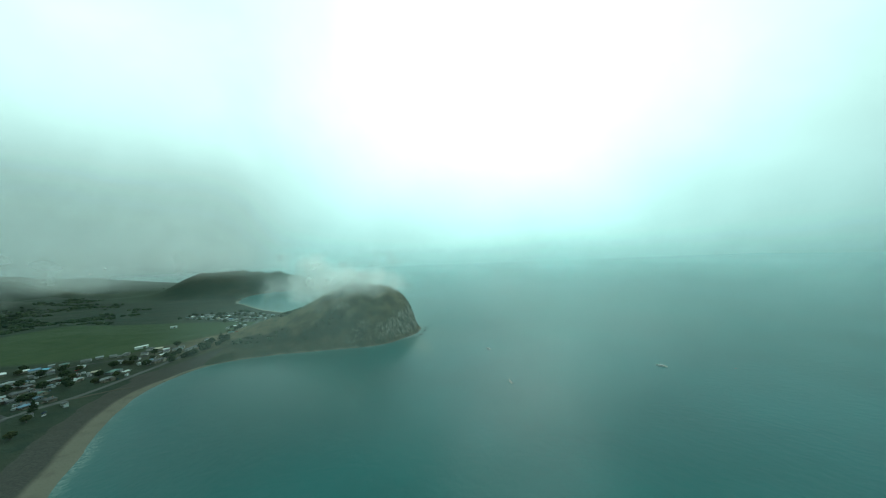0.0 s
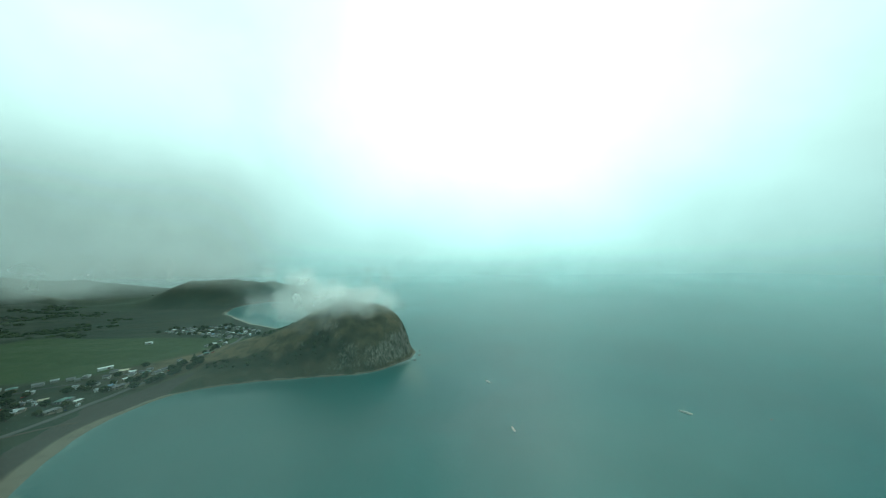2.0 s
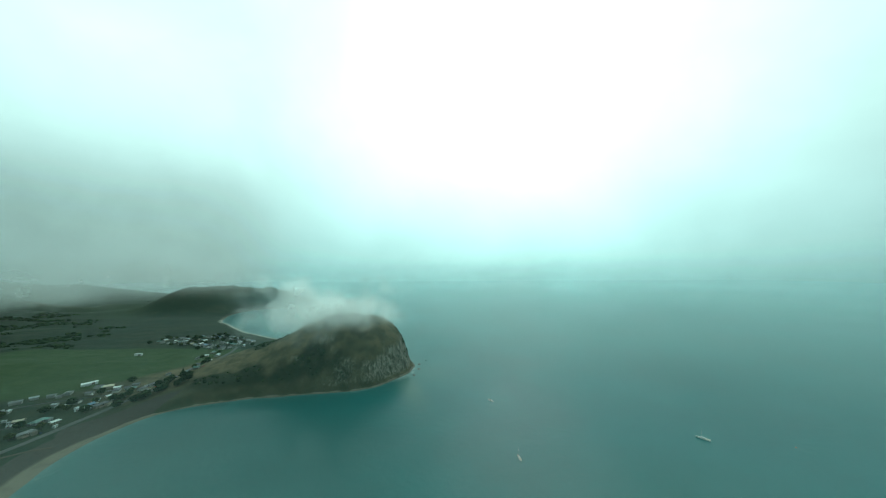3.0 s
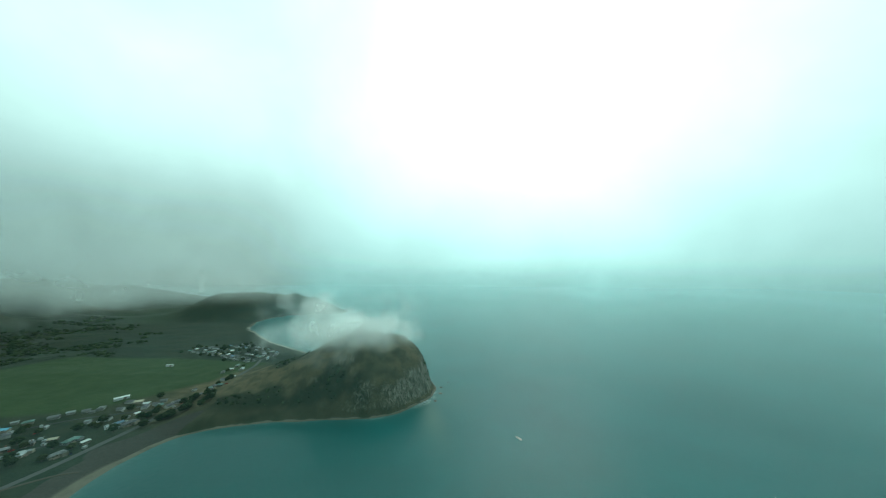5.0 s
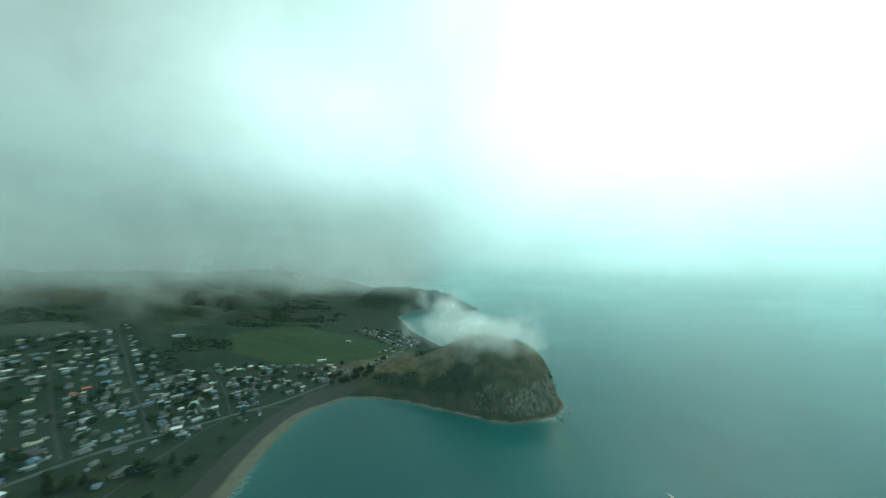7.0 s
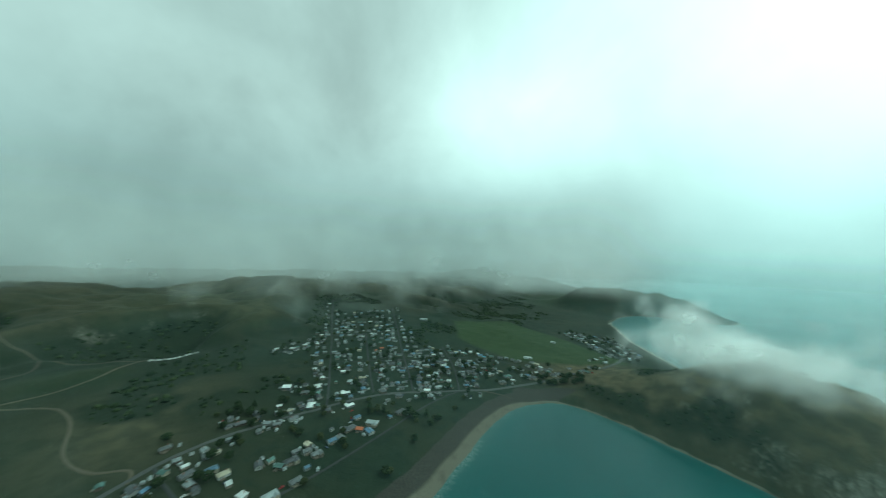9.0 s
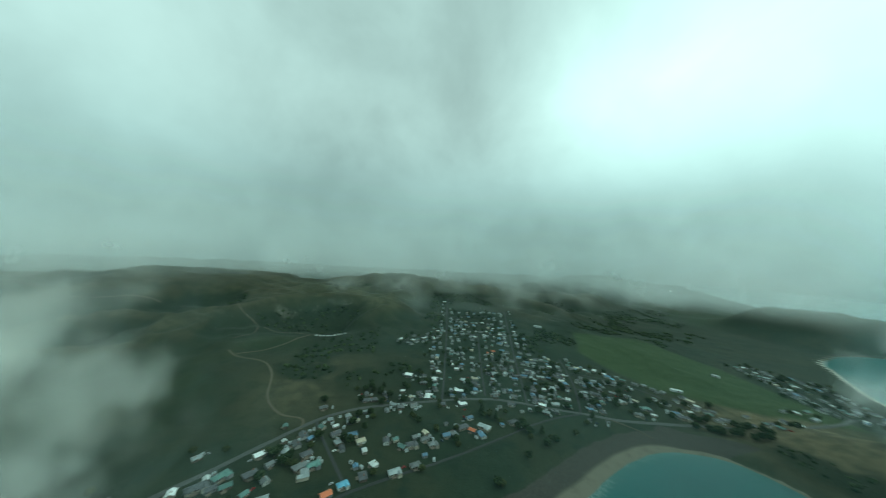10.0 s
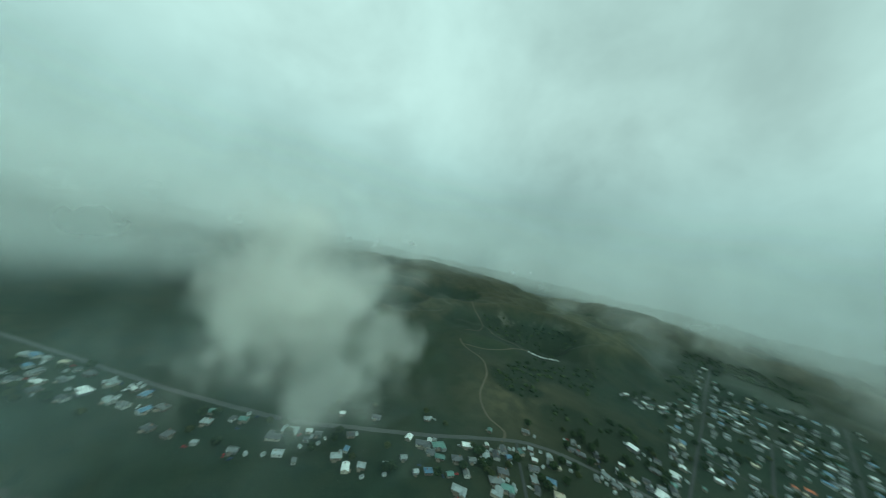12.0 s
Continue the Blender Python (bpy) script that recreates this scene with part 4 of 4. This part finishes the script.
def make_cloud(label, lobes, seed, heading, veils=12, thick=0.2, mat=CLOUD_NEAR, grain=38.0, rag=0.75, bow=900.0, crisp=0.95):
    """A cloud of soft lobes (x, y, z, rx, ry, rz in plan units), built of thin billowing veils one behind another;
    each veil is as dense as the cloud is where it hangs and thins out to nothing at the cloud's rim."""
    lobes = np.array(lobes, float) * S
    a = radians(heading)
    side, fwd = np.array([math.cos(a), math.sin(a)]), np.array([-math.sin(a), math.cos(a)])
    mid = lobes[:, :2].mean(0)
    reach, deep = (1.25 * np.hypot(lobes[:, 3] * w[0], lobes[:, 4] * w[1]) for w in (side, fwd))
    u0, v0 = (lobes[:, :2] - mid) @ side, (lobes[:, :2] - mid) @ fwd
    us = np.linspace((u0 - reach).min(), (u0 + reach).max(), 104)
    zs = np.linspace((lobes[:, 2] - lobes[:, 5] * 1.25).min(), (lobes[:, 2] + lobes[:, 5] * 1.25).max(), 56)
    verts, polys, dens = [], [], []
    i = np.arange(len(us) * len(zs)).reshape(len(us), len(zs))
    faces = np.stack([i[:-1, :-1].ravel(), i[1:, :-1].ravel(), i[1:, 1:].ravel(), i[:-1, 1:].ravel()], 1)
    for k, v in enumerate(np.linspace((v0 - deep * 0.85).min(), (v0 + deep * 0.85).max(), veils)):
        gu, gz = np.meshgrid(us, zs, indexing="ij")
        p = np.stack([mid[0] + gu * side[0] + v * fwd[0], mid[1] + gu * side[1] + v * fwd[1], gz], -1).reshape(-1, 3)
        field = np.zeros(len(p))
        for lobe in lobes:
            q = ((p - lobe[:3]) / lobe[3:]) ** 2
            field = np.maximum(field, 1 - 0.8 * np.sqrt(q.sum(1))) + 0.18 * np.exp(-2 * q.sum(1))
        body = step(field + rag * (puffs(p, grain, seed) - 0.10), 0.05, crisp)
        rim = step(gu, us[0], us[8]) * step(gu, us[-1], us[-9]) * step(gz, zs[0], zs[4]) * step(gz, zs[-1], zs[-5])
        body = body * rim.ravel()
        p[:, :2] += fwd * (gu.ravel() ** 2 / bow)[:, None]
        verts.append(p)
        polys.append(faces[(body[faces] > 0.002).any(1)] + k * len(p))
        dens.append(thick * body)
    me = bpy.data.meshes.new("cloud")
    me.from_pydata(np.concatenate(verts).tolist(), [], np.concatenate(polys).tolist())
    me.polygons.foreach_set("use_smooth", np.ones(len(me.polygons), bool))
    me.attributes.new("body", "FLOAT", "POINT").data.foreach_set("value", np.concatenate(dens))
    me.materials.append(mat)
    return tagged(new("cloud", me), label, "cloud")


make_cloud("small pale cloud resting on the top of a headland", [(-196, 408, 65, 46, 36, 26), (-150, 398, 70, 54, 36, 30), (-108, 396, 70, 48, 34, 26), (-72, 400, 61, 32, 28, 22), (-178, 408, 85, 34, 30, 24)], 50, 19, 22, 0.22, CLOUD_CAP, 50, 0.56, 900.0, 0.80)
make_cloud("grey low cloud hanging over the edge of a village", [(-98, -146, 87, 58, 44, 52), (-138, -122, 78, 38, 32, 36), (-69, -149, 76, 42, 34, 30), (-111, -120, 50, 34, 28, 30), (-84, -165, 112, 52, 40, 44), (-56, -170, 96, 40, 34, 34)], 51, 150, 24, 0.15, CLOUD_NEAR, 46, 0.55, 1400.0, 0.85)
make_cloud("thin grey mist drifting over the shore and gardens", [(-50, -250, 60, 110, 80, 60), (60, -280, 100, 120, 90, 75), (-70, -170, 34, 120, 80, 42), (-210, -250, 50, 100, 80, 44), (-150, -110, 26, 70, 60, 28), (-80, -120, 24, 110, 70, 40), (-140, -70, 20, 60, 50, 26)], 53, 165, 8, 0.11, CLOUD_MIST, 90)
make_cloud("thin grey mist lying over houses by the coast road", [(-36, -112, 46, 52, 36, 34), (0, -122, 50, 54, 36, 34), (-70, -98, 40, 36, 28, 26), (-10, -165, 56, 60, 40, 36)], 56, 160, 7, 0.10, CLOUD_MIST, 60, 0.5, 1400.0, 1.0)
make_cloud("thin pale mist hanging over the bay", [(-30, 67, 83, 46, 16, 24), (24, 67, 81, 46, 16, 22)], 54, 0, 5, 0.085, CLOUD_WISP, 70, 0.3, 900.0, 1.1)
make_cloud("ragged grey cloud clinging to hill tops behind a village", [(-610, -210, 84, 90, 60, 24), (-700, -60, 88, 100, 60, 24), (-790, 80, 84, 110, 60, 24), (-760, 240, 84, 100, 60, 24), (-690, 390, 80, 100, 60, 24), (-640, 560, 70, 100, 70, 26)], 55, 92, 9, 0.13, CLOUD_NEAR, 60, 0.95, 2600.0, 0.8)


def haze_sheet():
    """Thin level sheet added as haze: lightens land and bay, more round the headland."""
    xs, ys = np.linspace(-1500, 900, 97), np.linspace(-900, 1900, 113)
    gx, gy = np.meshgrid(xs, ys, indexing="ij")
    z = 126 + 5 * value_noise(gx, gy, 300, 61)
    body = 0.02 + 0.05 * np.exp(-(np.hypot((gx + 90) / 420, (gy - 660) / 330)) ** 2)
    body = body * step(gx, -1500, -1000) * step(gx, 900, 400) * step(gy, -900, -500) * step(gy, 1900, 1300) * (1 + 0.5 * value_noise(gx, gy, 220, 62))
    ob = sheet("haze_layer", xs, ys, z, CLOUD_THIN)
    ob.data.attributes.new("body", "FLOAT", "POINT").data.foreach_set("value", body.ravel())
    tagged(ob, "thin level sheet of added pale haze that lightens land and bay", "haze", kind="stuff")


haze_sheet()


def curtain(name, label, sweep, far, low, high, thick, mat, seed, sag=0.0, soft=55.0):
    """A hanging layer of cloud round the place: thin at its ragged foot, fading out upwards."""
    az = np.radians(np.arange(sweep[0], sweep[1] + 0.1, 0.75))
    up = np.linspace(0, 1, 40) ** 1.5
    a, u = np.meshgrid(az, up, indexing="ij")
    foot = low + sag * value_noise(a * far, a * 0 + 7.0, 230, seed)
    z = low - sag + (high - low + sag) * u
    r = far * (1 + 0.02 * np.sin(a * 5 + seed) + 0.012 * np.sin(a * 11 + 2 * seed)) + 0.15 * z
    body = thick * step(z, foot, foot + soft) * step(u, 1.0, 0.2)
    body = body * step(a, az[0], az[0] + 0.25) * step(a, az[-1], az[-1] - 0.25)
    x, y = -np.sin(a) * r, 50 + np.cos(a) * r
    n, m = a.shape
    i = np.arange(n * m).reshape(n, m)
    faces = np.stack([i[:-1, :-1].ravel(), i[:-1, 1:].ravel(), i[1:, 1:].ravel(), i[1:, :-1].ravel()], 1)
    faces = faces[(body.ravel()[faces] > 0.002).any(1)]
    me = bpy.data.meshes.new(name)
    me.from_pydata((np.stack([x, y, z], -1).reshape(-1, 3) * S).tolist(), [], faces.tolist())
    me.polygons.foreach_set("use_smooth", np.ones(len(faces), bool))
    me.attributes.new("body", "FLOAT", "POINT").data.foreach_set("value", body.ravel())
    me.materials.append(mat)
    return tagged(new(name, me), label, "cloud", kind="stuff")


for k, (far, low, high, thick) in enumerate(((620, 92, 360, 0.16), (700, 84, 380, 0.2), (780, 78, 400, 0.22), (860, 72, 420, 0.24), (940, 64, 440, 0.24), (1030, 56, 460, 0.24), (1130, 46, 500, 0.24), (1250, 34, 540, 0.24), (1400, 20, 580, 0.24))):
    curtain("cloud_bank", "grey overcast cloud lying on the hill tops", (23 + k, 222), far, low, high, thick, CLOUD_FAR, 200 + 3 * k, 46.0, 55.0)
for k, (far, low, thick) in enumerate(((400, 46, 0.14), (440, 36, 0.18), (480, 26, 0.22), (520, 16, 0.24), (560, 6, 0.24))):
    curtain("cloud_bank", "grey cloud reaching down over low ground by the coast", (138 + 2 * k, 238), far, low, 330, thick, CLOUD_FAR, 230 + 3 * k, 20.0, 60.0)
for k in range(17):
    curtain("sea_haze", "thin pale sea haze far out over the water", (-150, 40), 440 * 1.13**k, -70.0, 330, min(0.018 + 0.009 * k, 0.15), CLOUD_HAZE, 240 + 3 * k, 0.0, 70.0)
